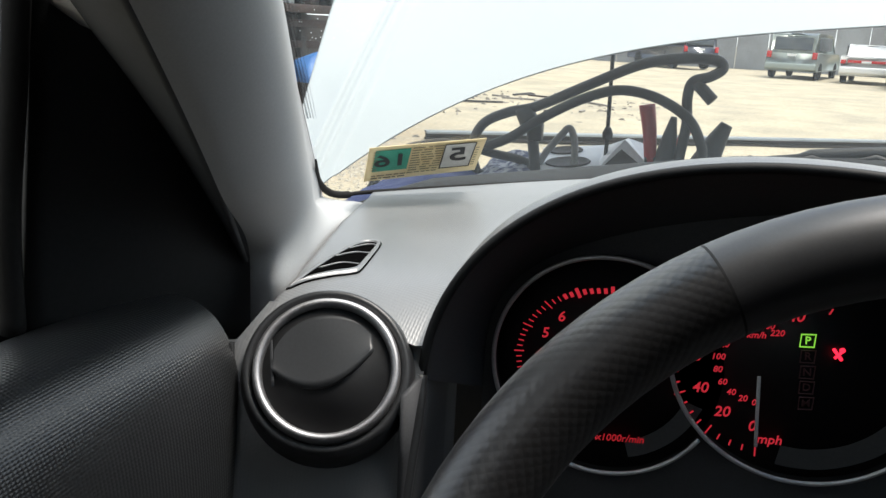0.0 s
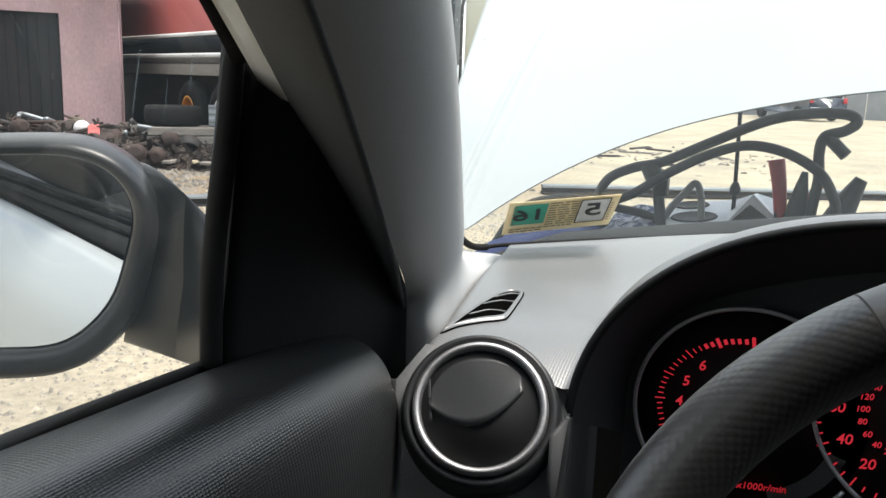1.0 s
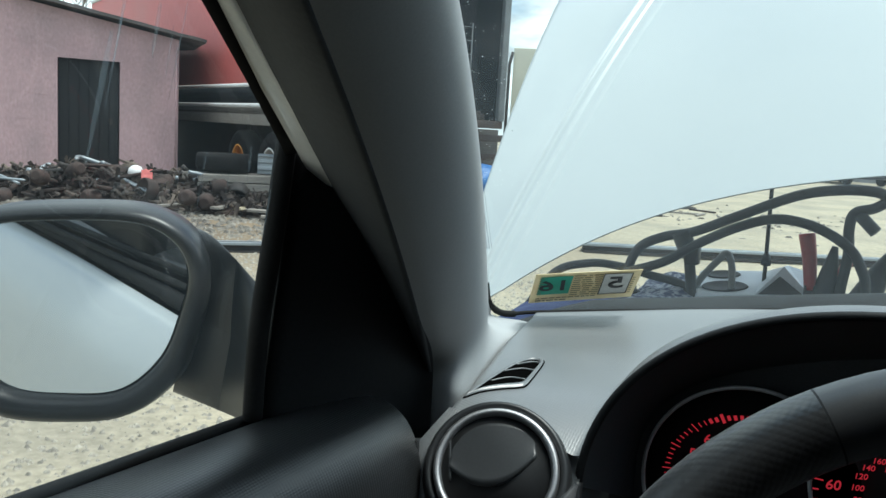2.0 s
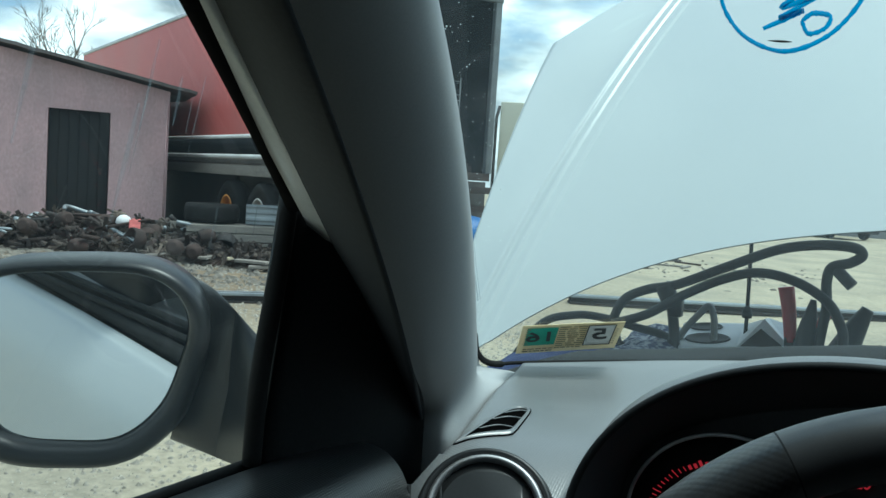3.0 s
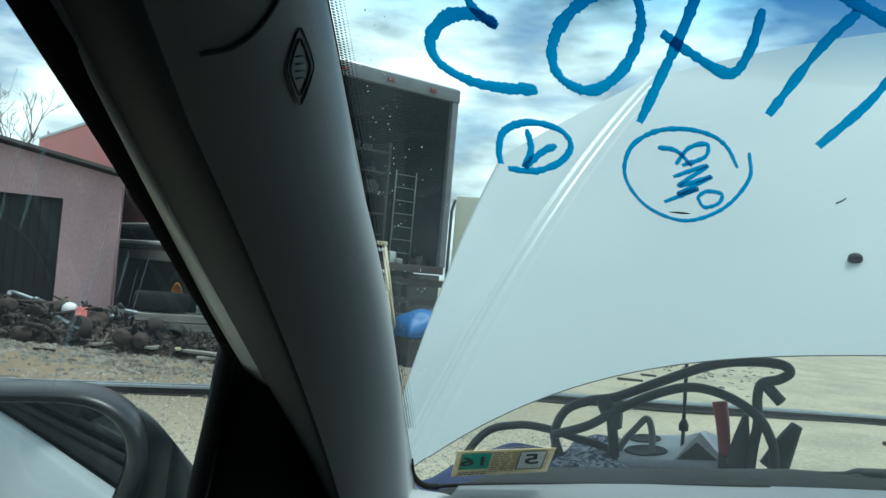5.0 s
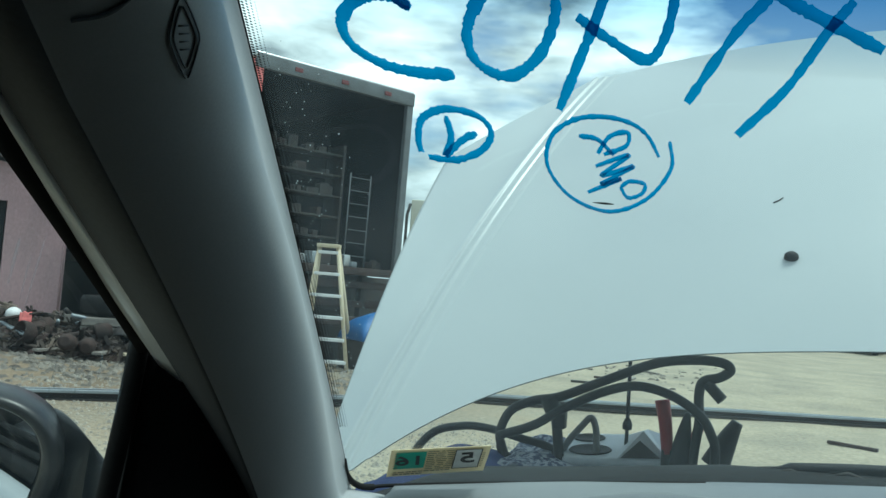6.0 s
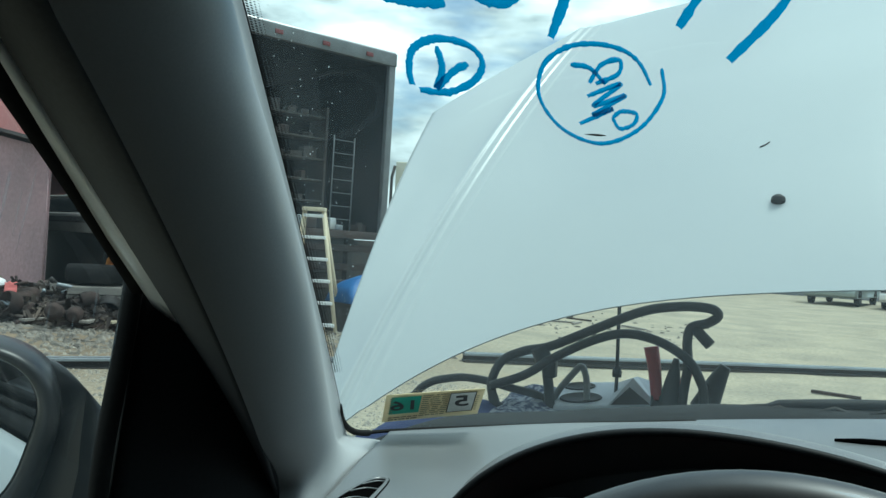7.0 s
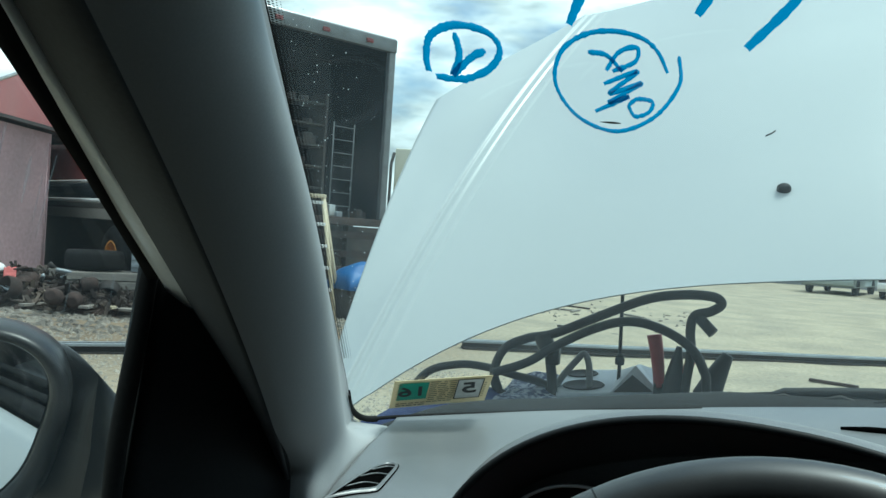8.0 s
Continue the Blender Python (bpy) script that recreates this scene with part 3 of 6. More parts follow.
def sail_fn(a, b):
    """The black corner cover between window, pillar and sill."""
    lo = Vector((-0.302, 0.380, 0.945)).lerp(Vector((-0.240, 0.60, 0.88)), a)
    hi = Vector((-0.276, 0.378, 1.158)).lerp(Vector((-0.246, 0.47, 1.085)), a)
    return lo.lerp(hi, b) + Vector((0.012, -0.006, 0)) * math.sin(math.pi * min(1, a * 1.2)) * 0.8


part("corner_cover", sheet(sail_fn, 14, 14, 0.010), COVER, driver_door, "black triangular mirror corner cover")
part("corner_seal", tube(bmesh.new(), smooth_path([(-0.279, 0.372, 1.165), (-0.284, 0.368, 1.10), (-0.296, 0.368, 1.02), (-0.306, 0.376, 0.95)]), 0.0075, 10), RUBBER, driver_door)


def skin_fn(a, b):
    y = lerp(-1.0, 0.72, a)
    x, z = [Vector((p[0], p[1], 0)) for p in smooth_path([(-0.368, 0.908, 0), (-0.392, 0.893, 0), (-0.430, 0.83, 0), (-0.462, 0.72, 0), (-0.470, 0.60, 0), (-0.455, 0.42, 0), (-0.43, 0.28, 0)], 5)][int(round(b * 30))].xy
    return (x - 0.02 * step(0.0, -0.9, y), y, z)


part("outer_skin", sheet(skin_fn, 30, 30, 0.012), WHITE_PAINT, driver_door, "white painted outer skin")
part("belt_moulding", tube(bmesh.new(), [(-0.353 - 0.02 * step(0.0, -0.9, y), y, 0.917) for y in np.linspace(-1.0, 0.40, 20)], 0.011, 10), RUBBER, driver_door)
handle = part("door_handle", tube(bmesh.new(), smooth_path([(-0.43, -0.74, 0.845), (-0.478, -0.70, 0.848), (-0.480, -0.60, 0.848), (-0.43, -0.56, 0.845)]), 0.013, 12), WHITE_PAINT, driver_door, "white pull handle")
part("lock_cylinder", lathe([(0.014, -0.02), (0.014, 0.012), (0.011, 0.016), (0.0, 0.016)], 24), WHITE_PAINT, driver_door).matrix_world = pose(-0.445, -0.52, 0.845, 0, -90, 0)


def pane_at(a, b, off=0.0):
    """The side window: a forwards along the sill, b up to the slanted frame."""
    y = lerp(-0.15, 0.385, a)
    t = (y - WIN_TOP.y) / (WIN_LOW.y - WIN_TOP.y)
    return Vector((-0.325 + off, y, 0.925)).lerp(along(WIN_TOP, WIN_LOW, t) + Vector((off - 0.005, 0.0, 0.0)), b)


side_pane = part("window_pane", sheet(pane_at, 16, 12), SIDE_GLASS, driver_door, "dusty side window glass")
DRIP = glass("dried_water_marks", (0.95, 0.96, 0.96), 0.0, 0.22)
rng = random.Random(14)
for i in range(18):   # dried runs of dirty water on the glass
    a0, top, ln, w = rng.uniform(0.30, 0.97), rng.uniform(0.78, 1.0), rng.uniform(0.05, 0.20), rng.uniform(0.0010, 0.0040)
    drip = part("dried_drip", sheet(lambda a, b: pane_at(a0 + w * (2 * a - 1) * (0.4 + 0.6 * math.sin(math.pi * min(0.95, b + 0.1))) + 0.006 * (b - 0.5), top - ln * b, 0.002), 2, 8), DRIP, driver_door)
    drip.visible_shadow = False
side_pane.visible_shadow = False

# ---- door mirror ----
door_mirror = thing("door_mirror", "black door mirror reflecting the white car side", "door mirror")
MIR_N = Vector((0.604, -0.795, -0.060)).normalized()
MIR_U = Vector((0, 0, 1)).cross(MIR_N).normalized()   # towards the car
MIR_V = MIR_N.cross(MIR_U)
MIR_P = Vector((-0.465, 0.470, 1.0365))
GLASS_N = Vector((0.56, -0.828, -0.03)).normalized()   # the glass is set deeper at its outer end
MIR_OUT = smooth_path([(-0.185, 0.018, 0), (-0.150, 0.030, 0), (-0.077, 0.035, 0), (-0.037, 0.032, 0), (-0.011, 0.016, 0), (0.000, -0.011, 0), (-0.006, -0.045, 0), (-0.023, -0.090, 0), (-0.058, -0.122, 0), (-0.105, -0.128, 0), (-0.160, -0.122, 0), (-0.188, -0.09, 0), (-0.194, -0.04, 0), (-0.185, 0.018, 0)], 6)[:-1]


def mirror_ring(grow, depth):
    """The mirror's outline, grown outwards and set back from the glass."""
    n, c, out = len(MIR_OUT), Vector((-0.10, -0.05, 0)), []
    for i, p in enumerate(MIR_OUT):
        t = (MIR_OUT[(i + 1) % n] - MIR_OUT[i - 1]).normalized()
        q = p + Vector((-t.y, t.x, 0)) * grow if grow > -0.02 else c + (p - c) * (1 + grow * 10)
        out.append(MIR_P + MIR_U * q.x + MIR_V * (q.y - 0.35 * max(0.0, grow)) - MIR_N * depth)
    return out


def loft(rings, cap=True):
    bm = bmesh.new()
    vs = [[bm.verts.new(p) for p in r] for r in rings]
    for a, b in zip(vs, vs[1:]):
        for k in range(len(a)):
            bm.faces.new((a[k], a[(k + 1) % len(a)], b[(k + 1) % len(a)], b[k]))
    if cap:
        bm.faces.new(vs[-1])
    return bm


part("housing", loft([mirror_ring(-0.001, 0.060), mirror_ring(0.0, 0.010), mirror_ring(0.002, 0.0), mirror_ring(0.006, -0.007), mirror_ring(0.013, -0.008), mirror_ring(0.019, -0.001), mirror_ring(0.023, 0.016), mirror_ring(0.021, 0.045), mirror_ring(0.008, 0.08), mirror_ring(-0.03, 0.102), mirror_ring(-0.06, 0.112)]), SHELL, door_mirror, "smooth black housing")
bm = bmesh.new()
bm.faces.new([bm.verts.new(p - MIR_N * ((p - MIR_P + MIR_N * 0.004).dot(GLASS_N) / MIR_N.dot(GLASS_N))) for p in mirror_ring(0.0, 0.006)])
part("mirror_glass", bm, MIRROR, door_mirror, "clear mirror glass", smooth=False)


def arm_fn(a, b):
    """The arm flares from the corner cover into the housing."""
    c, s_ = math.cos(a * math.tau), math.sin(a * math.tau)
    root = Vector((-0.296, 0.455, 0.948)) + Vector((0.0, 0.045 * c, 0.050 * s_))
    out = MIR_P + MIR_U * (0.002 - 0.02 * max(0, -s_)) + MIR_V * (-0.060 + 0.083 * s_) - MIR_N * (0.052 - 0.036 * c)
    t = b
    swell = t * t * (3 - 2 * t)
    q = root.lerp(out, t)
    q.z = lerp(root.z, out.z, swell ** 1.25)
    return q


part("arm", sheet(arm_fn, 48, 24), SHELL, door_mirror)

# ---- open hood ----
H_Y, H_Z, H_TILT, H_X, H_LEAN, H_YAW = 1.102, 0.931, 0.948, 0.241, 0.111, -0.043


def hood_at(u, v, lift=0.0):
    """A point of the raised hood: u across, v forwards from the hinges."""
    over = -(0.787 - 0.216 * v) - u
    over2 = u - (0.787 - 0.216 * v)
    soft = lambda d: 0.010 * math.log1p(math.exp(min(40, d / 0.010)))
    w = -0.063 * u * u - 0.013 * u ** 4 - 0.144 * v * v - 0.195 * (soft(over) + soft(over2)) + lift
    for d in (over, over2):   # the pressed crease: two steep flanks that look inwards
        for at_d, height in ((0.0, 0.0100), (-0.022, 0.0062), (-0.048, 0.0034)):
            e = d - at_d
            w += height * (1 + 0.3 * max(0.0, 1 - v / 0.9)) * math.exp(-max(0.0, e) / 0.05) / (1 + math.exp(-max(-40, min(40, e / 0.0019))))
    y, z = v * math.cos(H_TILT) - w * math.sin(H_TILT), v * math.sin(H_TILT) + w * math.cos(H_TILT)
    x, y = u * math.cos(H_YAW) - y * math.sin(H_YAW), u * math.sin(H_YAW) + y * math.cos(H_YAW)
    x, z = x * math.cos(H_LEAN) - z * math.sin(H_LEAN), x * math.sin(H_LEAN) + z * math.cos(H_LEAN)
    return Vector((H_X + x, H_Y + y, H_Z + z))


def hood_column(f, v):
    """Columns run along the creases and lie closest together there."""
    crease, edge = 0.787 - 0.216 * v, 0.818 + 0.048 * v + 0.031 * v * v
    g = abs(f)
    if g < 0.6:
        u = (crease - 0.05) * g / 0.6
    elif g < 0.9:
        u = lerp(crease - 0.05, crease + 0.02, (g - 0.6) / 0.3)
    else:
        u = lerp(crease + 0.02, edge, (g - 0.9) / 0.1)
    return math.copysign(u, f), edge


def hood_uv(a, b):
    v = 0.3
    for _ in range(5):
        u, edge = hood_column(2 * a - 1, v)
        f = min(1.0, abs(u) / edge)
        v = lerp(0.294 * (1 - f ** 2.721), 1.439 - 0.378 * (f * 0.86) ** 2, b)
    return u, v


car_hood = thing("car_hood", "raised glossy white car hood", "car hood")
part("outer_panel", sheet(lambda a, b: hood_at(*hood_uv(a, 0.5 - 0.5 * math.cos(math.pi * b))), 440, 64, 0.0025), WHITE_PAINT, car_hood)
nozzle = part("washer_nozzle", lathe([(0.0, 0.011), (0.007, 0.010), (0.0115, 0.005), (0.0125, -0.004), (0.0, -0.004)], 20), BLACK, car_hood, "black washer nozzle")
nozzle.matrix_world = Matrix.Translation(hood_at(-0.020, 0.500, 0.004)) @ pose(0, 0, 0, 46, 0, 0) @ Matrix.Diagonal((0.98, 0.68, 0.9, 1))
part("scratch", tube(bmesh.new(), [hood_at(-0.047, 0.655, 0.001), hood_at(-0.038, 0.660, 0.001), hood_at(-0.030, 0.668, 0.001)], 0.0012, 6), STEEL_DARK, car_hood, "small dark scratch")

# ---- car body that closes the place ----
small_car = thing("small_car", "small white car with dark cabin lining", "car")
DARK_LINING = material("grey_headliner", (0.10, 0.10, 0.098), 0.95, 0, (0.085, 0.085, 0.083), 4, 300, 0.1)
part("roof_lining", one_box((-0.10, -2.0, 1.455), (1.10, 0.24, 1.50), 0.02), DARK_LINING, small_car)
part("roof_rail", tube(bmesh.new(), [(-0.09, 0.10, 1.47), (-0.10, -0.4, 1.49), (-0.10, -1.2, 1.47), (-0.12, -2.0, 1.40)], 0.035, 12), DARK_LINING, small_car)
part("roof_skin", sheet(lambda a, b: (lerp(-0.12, 1.12, a), lerp(-2.06, 0.26, b), 1.515 + 0.03 * math.sin(math.pi * a)), 16, 8, 0.008), WHITE_PAINT, small_car, "white painted roof")
part("right_skin", sheet(lambda a, b: (1.262 + 0.03 * math.sin(math.pi * b), lerp(-2.06, 0.76, a), lerp(0.25, 0.98, b)), 10, 8, 0.008), WHITE_PAINT, small_car, "white painted side")
part("rear_skin", sheet(lambda a, b: (lerp(-0.42, 1.27, a), -2.062 - 0.04 * math.sin(math.pi * b), lerp(0.25, 1.0, b)), 10, 8, 0.008), WHITE_PAINT, small_car, "white painted tail")
part("rear_wall", one_box((-0.40, -2.05, 0.25), (1.25, -2.0, 1.47), 0.02), BLACK, small_car)
part("right_side", one_box((1.16, -2.0, 0.25), (1.25, 0.75, 0.98), 0.02), BLACK, small_car)
# unseen black wall added across the window to keep side light out
part("right_rear_side", one_box((1.10, -2.0, 0.98), (1.16, 0.30, 1.47), 0.02), BLACK, small_car)
# unseen black wall added in place of the driver's shadow on the pillar
part("left_rear_upper", one_box((-0.34, -2.0, 0.93), (-0.24, 0.05, 1.47), 0.02), BLACK, small_car)
part("right_pillar", tube(bmesh.new(), [(1.16, 0.85, 0.95), (1.02, 0.25, 1.42)], 0.045, 10), PILLAR, small_car)
part("left_rear_side", sheet(lambda a, b: skin_fn(lerp(-0.60, -0.003, a), b), 20, 30, 0.012), WHITE_PAINT, small_car)
part("floor_pan", one_box((-0.42, -2.0, 0.22), (1.22, 2.2, 0.28), 0.02), BLACK, small_car)
part("firewall", one_box((-0.36, 1.10, 0.28), (1.18, 1.14, 0.86), 0.01), BLACK, small_car)
part("fender", sheet(lambda a, b: (-0.46 - 0.02 * math.sin(math.pi * b), lerp(0.72, 2.25, a), lerp(0.40, 0.80 - 0.08 * a, b)), 16, 8, 0.02), WHITE_PAINT, small_car)
part("fender", sheet(lambda a, b: (1.10 + 0.02 * math.sin(math.pi * b), lerp(0.72, 2.25, a), lerp(0.40, 0.90 - 0.10 * a, b)), 16, 8, 0.02), WHITE_PAINT, small_car)
part("engine_bay_floor", one_box((-0.44, 1.14, 0.70), (1.08, 2.25, 0.74), 0.01), STEEL_DARK, small_car)
part("front_panel", one_box((-0.44, 2.20, 0.30), (1.08, 2.26, 0.72), 0.02), WHITE_PAINT, small_car)
for wx in (-0.36, 1.08):
    for wy in (1.75, -0.85):
        wheel_ob = part("wheel", lathe([(0.0, -0.09), (0.26, -0.09), (0.305, -0.06), (0.31, 0.0), (0.305, 0.06), (0.26, 0.09), (0.0, 0.09)], 40), RUBBER, small_car)
        wheel_ob.matrix_world = pose(wx, wy, 0.31, 0, 90, 0)

# ---- shed ----
SHED = pose(-10.56, 10.60, 0.0, 0, 0, math.degrees(math.atan2(0.77, 0.64)))   # local x along the wall, y behind it
shed = thing("shed", "small pink painted block shed with open dark doorway", "shed", SHED)


def wall_top(x):
    return 2.44 - 0.175 * x


bm = bmesh.new()
for x0, x1, z0, z1 in ((-8.0, -1.85, 0, None), (-0.92, 0.0, 0, None), (-1.85, -0.92, 2.02, None)):
    b = bmesh.new()
    pts = [(x0, z0), (x1, z0), (x1, wall_top(x1)), (x0, wall_top(x0))]
    f = [b.verts.new((x, 0.0, z)) for x, z in pts]
    g = [b.verts.new((x, 0.2, z)) for x, z in pts]
    b.faces.new(f)
    b.faces.new(g[::-1])
    for i in range(4):
        b.faces.new((f[i], g[i], g[(i + 1) % 4], f[(i + 1) % 4]))
    join(bm, b)
part("front_wall", bm, PINK, shed, smooth=False)
part("side_wall", one_box((-0.2, 0.204, 0), (0.0, 4.0, 2.40)), PINK, shed, smooth=False)
part("rear_wall", one_box((-8.0, 4.0, 0), (0.0, 4.2, 2.40)), PINK, shed, smooth=False)
part("side_wall", one_box((-8.0, 0.204, 0), (-7.8, 4.0, 3.7)), PINK, shed, smooth=False)
part("roof", sheet(lambda a, b: (lerp(-8.3, 0.42, a), lerp(-0.22, 4.4, b), wall_top(lerp(-8.3, 0.42, a)) + 0.10 + 0.012 * noise.noise((a * 30, b * 8, 1))), 60, 12, 0.05), ROOFING, shed, "weathered flat roof with a ragged eave", smooth=False)
part("door", one_box((-1.84, 0.10, 0.0), (-0.93, 0.15, 2.01), 0.004), DARK_WOOD, shed, "dark weathered plank door")

# ---- red trailer ----
TRAILER = pose(-6.166, 9.059, 0, 0, 0, math.degrees(1.079))   # local x across the open rear, y forwards along the box
trailer = thing("trailer", "faded red box trailer with its rear open", "trailer", TRAILER)
part("left_side", one_box((0.0, 0.02, 1.78), (0.05, 14.6, 4.00), 0.005), RED, trailer, "faded red side panel")
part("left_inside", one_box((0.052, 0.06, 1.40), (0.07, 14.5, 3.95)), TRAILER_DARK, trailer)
part("stripe", one_box((-0.006, 0.02, 1.72), (0.05, 14.6, 1.78)), WHITE_TRIM, trailer, "white stripe")
part("stripe", one_box((-0.004, 0.02, 1.46), (0.05, 14.6, 1.72)), TRAILER_DARK, trailer, "black stripe")
part("stripe", one_box((-0.006, 0.02, 1.40), (0.05, 14.6, 1.46)), WHITE_TRIM, trailer, "white stripe")
part("lower_rail", one_box((0.0, 0.02, 1.12), (0.06, 14.6, 1.40), 0.01), TIMBER, trailer, "grimy pale lower rail")
part("top_rail", one_box((-0.02, 0.0, 4.00), (2.62, 14.6, 4.08), 0.02), ALU, trailer, "aluminium top rail")
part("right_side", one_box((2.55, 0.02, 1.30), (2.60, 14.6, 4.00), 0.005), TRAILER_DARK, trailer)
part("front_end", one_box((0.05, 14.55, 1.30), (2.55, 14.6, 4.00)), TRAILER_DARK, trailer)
# added sheet: covers the bright rail's underside with painted shade
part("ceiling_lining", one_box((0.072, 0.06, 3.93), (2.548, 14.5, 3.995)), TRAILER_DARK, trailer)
part("deck", one_box((0.0, 0.0, 1.28), (2.60, 14.6, 1.39), 0.01), RUST, trailer, "rusty deck edge")
part("header", one_box((0.0, -0.03, 3.86), (2.62, 0.05, 4.05), 0.01), FENCE_GREY, trailer, "grey rear header")
part("rear_post", one_box((2.50, -0.02, 1.39), (2.61, 0.06, 3.86), 0.01), FENCE_GREY, trailer, "grey rear corner post")
part("rear_post", one_box((-0.01, -0.02, 1.39), (0.10, 0.06, 3.86), 0.01), RED, trailer, "red rear corner post")
HUB_WHITE = material("white_wheel_hub", (0.72, 0.70, 0.66), 0.6, 0, (0.5, 0.46, 0.42), 5, 60, 0.1)
HUB_ORANGE = material("orange_wheel_hub", (0.70, 0.30, 0.05), 0.6, 0, (0.5, 0.2, 0.05), 5, 60, 0.1)
for i, (wy, hub) in enumerate(((2.37, HUB_WHITE), (3.69, HUB_ORANGE))):
    for wx in (0.14, 2.35):
        w = part("wheel", lathe([(0.20, -0.14), (0.46, -0.14), (0.51, -0.10), (0.52, 0.0), (0.51, 0.10), (0.46, 0.14), (0.27, 0.14), (0.24, 0.05), (0.10, 0.03), (0.0, 0.05)], 36), RUBBER, trailer)
        w.matrix_world = TRAILER @ pose(wx, wy, 0.52, 0, -90, 0)
        h = part("wheel_hub", lathe([(0.275, 0.145), (0.25, 0.150), (0.235, 0.115), (0.14, 0.100), (0.12, 0.150), (0.08, 0.19), (0.0, 0.19)], 28), hub, w)
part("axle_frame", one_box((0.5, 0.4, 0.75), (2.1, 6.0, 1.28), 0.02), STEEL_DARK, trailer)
# added sheets: stand in for the dark junk and shade under the trailer
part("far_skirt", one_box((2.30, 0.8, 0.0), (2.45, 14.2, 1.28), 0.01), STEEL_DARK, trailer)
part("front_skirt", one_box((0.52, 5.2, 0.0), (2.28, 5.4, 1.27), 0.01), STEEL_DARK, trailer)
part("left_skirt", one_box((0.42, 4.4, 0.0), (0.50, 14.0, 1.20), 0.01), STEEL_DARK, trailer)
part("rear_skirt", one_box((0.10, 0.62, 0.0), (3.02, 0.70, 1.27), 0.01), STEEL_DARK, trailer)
part("rear_bumper", one_box((0.2, 0.05, 0.55), (2.4, 0.15, 0.68), 0.01), RUST, trailer)

# ---- cabin details: round air vent ----
VENT_N = Vector((0.256, -0.76, 0.593)).normalized()
VENT_A = Vector((0.94, 0.34, 0.03))
VENT_A = (VENT_A - VENT_N * VENT_A.dot(VENT_N)).normalized()
VENT_B = VENT_N.cross(VENT_A)
VENT = Matrix.Translation((-0.150, 0.475, 0.915)) @ Matrix((VENT_A, VENT_B, VENT_N)).transposed().to_4x4()
air_vent = thing("air_vent", "round black air vent with a satin silver ring", "air vent", VENT)
part("surround", lathe([(0.0610, -0.036), (0.0585, -0.016), (0.0560, -0.005), (0.0535, -0.0002), (0.0505, -0.001), (0.0488, -0.005)], 72), GLOSS_BLACK, air_vent, "dark moulded surround").matrix_world = VENT
part("ring", lathe([(0.0488, -0.006), (0.0486, 0.000), (0.0476, 0.0030), (0.0462, 0.0042), (0.0446, 0.0042), (0.0430, 0.0028), (0.0420, -0.001), (0.0417, -0.006)], 96), CHROME, air_vent, "satin silver ring").matrix_world = VENT
part("socket", lathe([(0.0435, -0.001), (0.0420, -0.016), (0.0380, -0.026), (0.0, -0.030)], 64), BLACK, air_vent).matrix_world = VENT


def vent_arc(x):
    """The lower edge of the flap: a shallow bow that climbs to the right."""
    return -0.0122 + 0.31 * x + 18 * x * x


def flap(upper):
    """One half of the round flap, cut along the bow, domed a little."""
    r = 0.0392

    def fn(a, b):
        x = lerp(-0.0365, 0.0300, a) if upper else lerp(-0.0300, 0.0345, a)
        c = math.sqrt(r * r - x * x)
        cut = vent_arc(x)
        y = lerp(min(cut, c - 0.0005), c, b) if upper else lerp(-c, max(-c + 0.0005, min(c - 0.001, cut - 0.0036)), b)
        lift = 0.0012 - 1.6 * (x * x + y * y) - (0.0 if upper else 0.0035) + (0.0022 * (1 - b) ** 3 if upper else 0.0)
        return (x, y, lift)

    return sheet(fn, 30, 10, 0.006)


part("upper_flap", flap(True), GLOSS_BLACK, air_vent, "smooth black flap").matrix_world = VENT
for s_ in (-1, 1):   # slim cheeks either side of the flaps
    x0 = 0.0345 * s_
    part("cheek", sheet(lambda a, b: (x0 + 0.0045 * s_ * a - 0.004 * (b - 0.5), lerp(-0.016, 0.024, b) - 0.004 * s_ + 0.008 * (s_ > 0), -0.003 - 0.002 * a), 3, 8, 0.003), GLOSS_BLACK, air_vent).matrix_world = VENT
part("lower_flap", flap(False), GLOSS_BLACK, air_vent, "smooth black flap").matrix_world = VENT

# ---- small defroster grille ----
defroster = thing("defroster_grille", "leaf shaped black demister grille in the dashboard", "vent grille")
GR = smooth_path([(-0.2060, 0.528, 0), (-0.2035, 0.569, 0), (-0.2040, 0.6155, 0), (-0.2020, 0.648, 0), (-0.1945, 0.662, 0), (-0.1835, 0.6575, 0), (-0.1745, 0.6155, 0), (-0.1690, 0.5790, 0), (-0.1720, 0.5690, 0), (-0.1835, 0.559, 0), (-0.1972, 0.544, 0), (-0.2060, 0.528, 0)], 6)[:-1]
HOLE = [Vector((lerp(p.x, -0.1890, 0.20), lerp(p.y, 0.606, 0.13), 0)) for p in GR]


def on_dash(x, y, up=0.0):
    base = flat_z(x, y)
    r = rear_edge(x)
    return Vector((x, y, lerp(base, r.z, step(0.70, r.y, y)) + up))


bm = bmesh.new()
rows = [[bm.verts.new(on_dash(p.x, p.y, up)) for p in ring] for ring, up in ((GR, 0.0005), ([g.lerp(h, 0.3) for g, h in zip(GR, HOLE)], 0.0030), ([g.lerp(h, 0.9) for g, h in zip(GR, HOLE)], 0.0032), (HOLE, 0.0012))]
for r0, r1 in zip(rows, rows[1:]):
    for k in range(len(r0)):
        bm.faces.new((r0[k], r0[(k + 1) % len(r0)], r1[(k + 1) % len(r0)], r1[k]))
part("frame", bm, DASH, defroster)
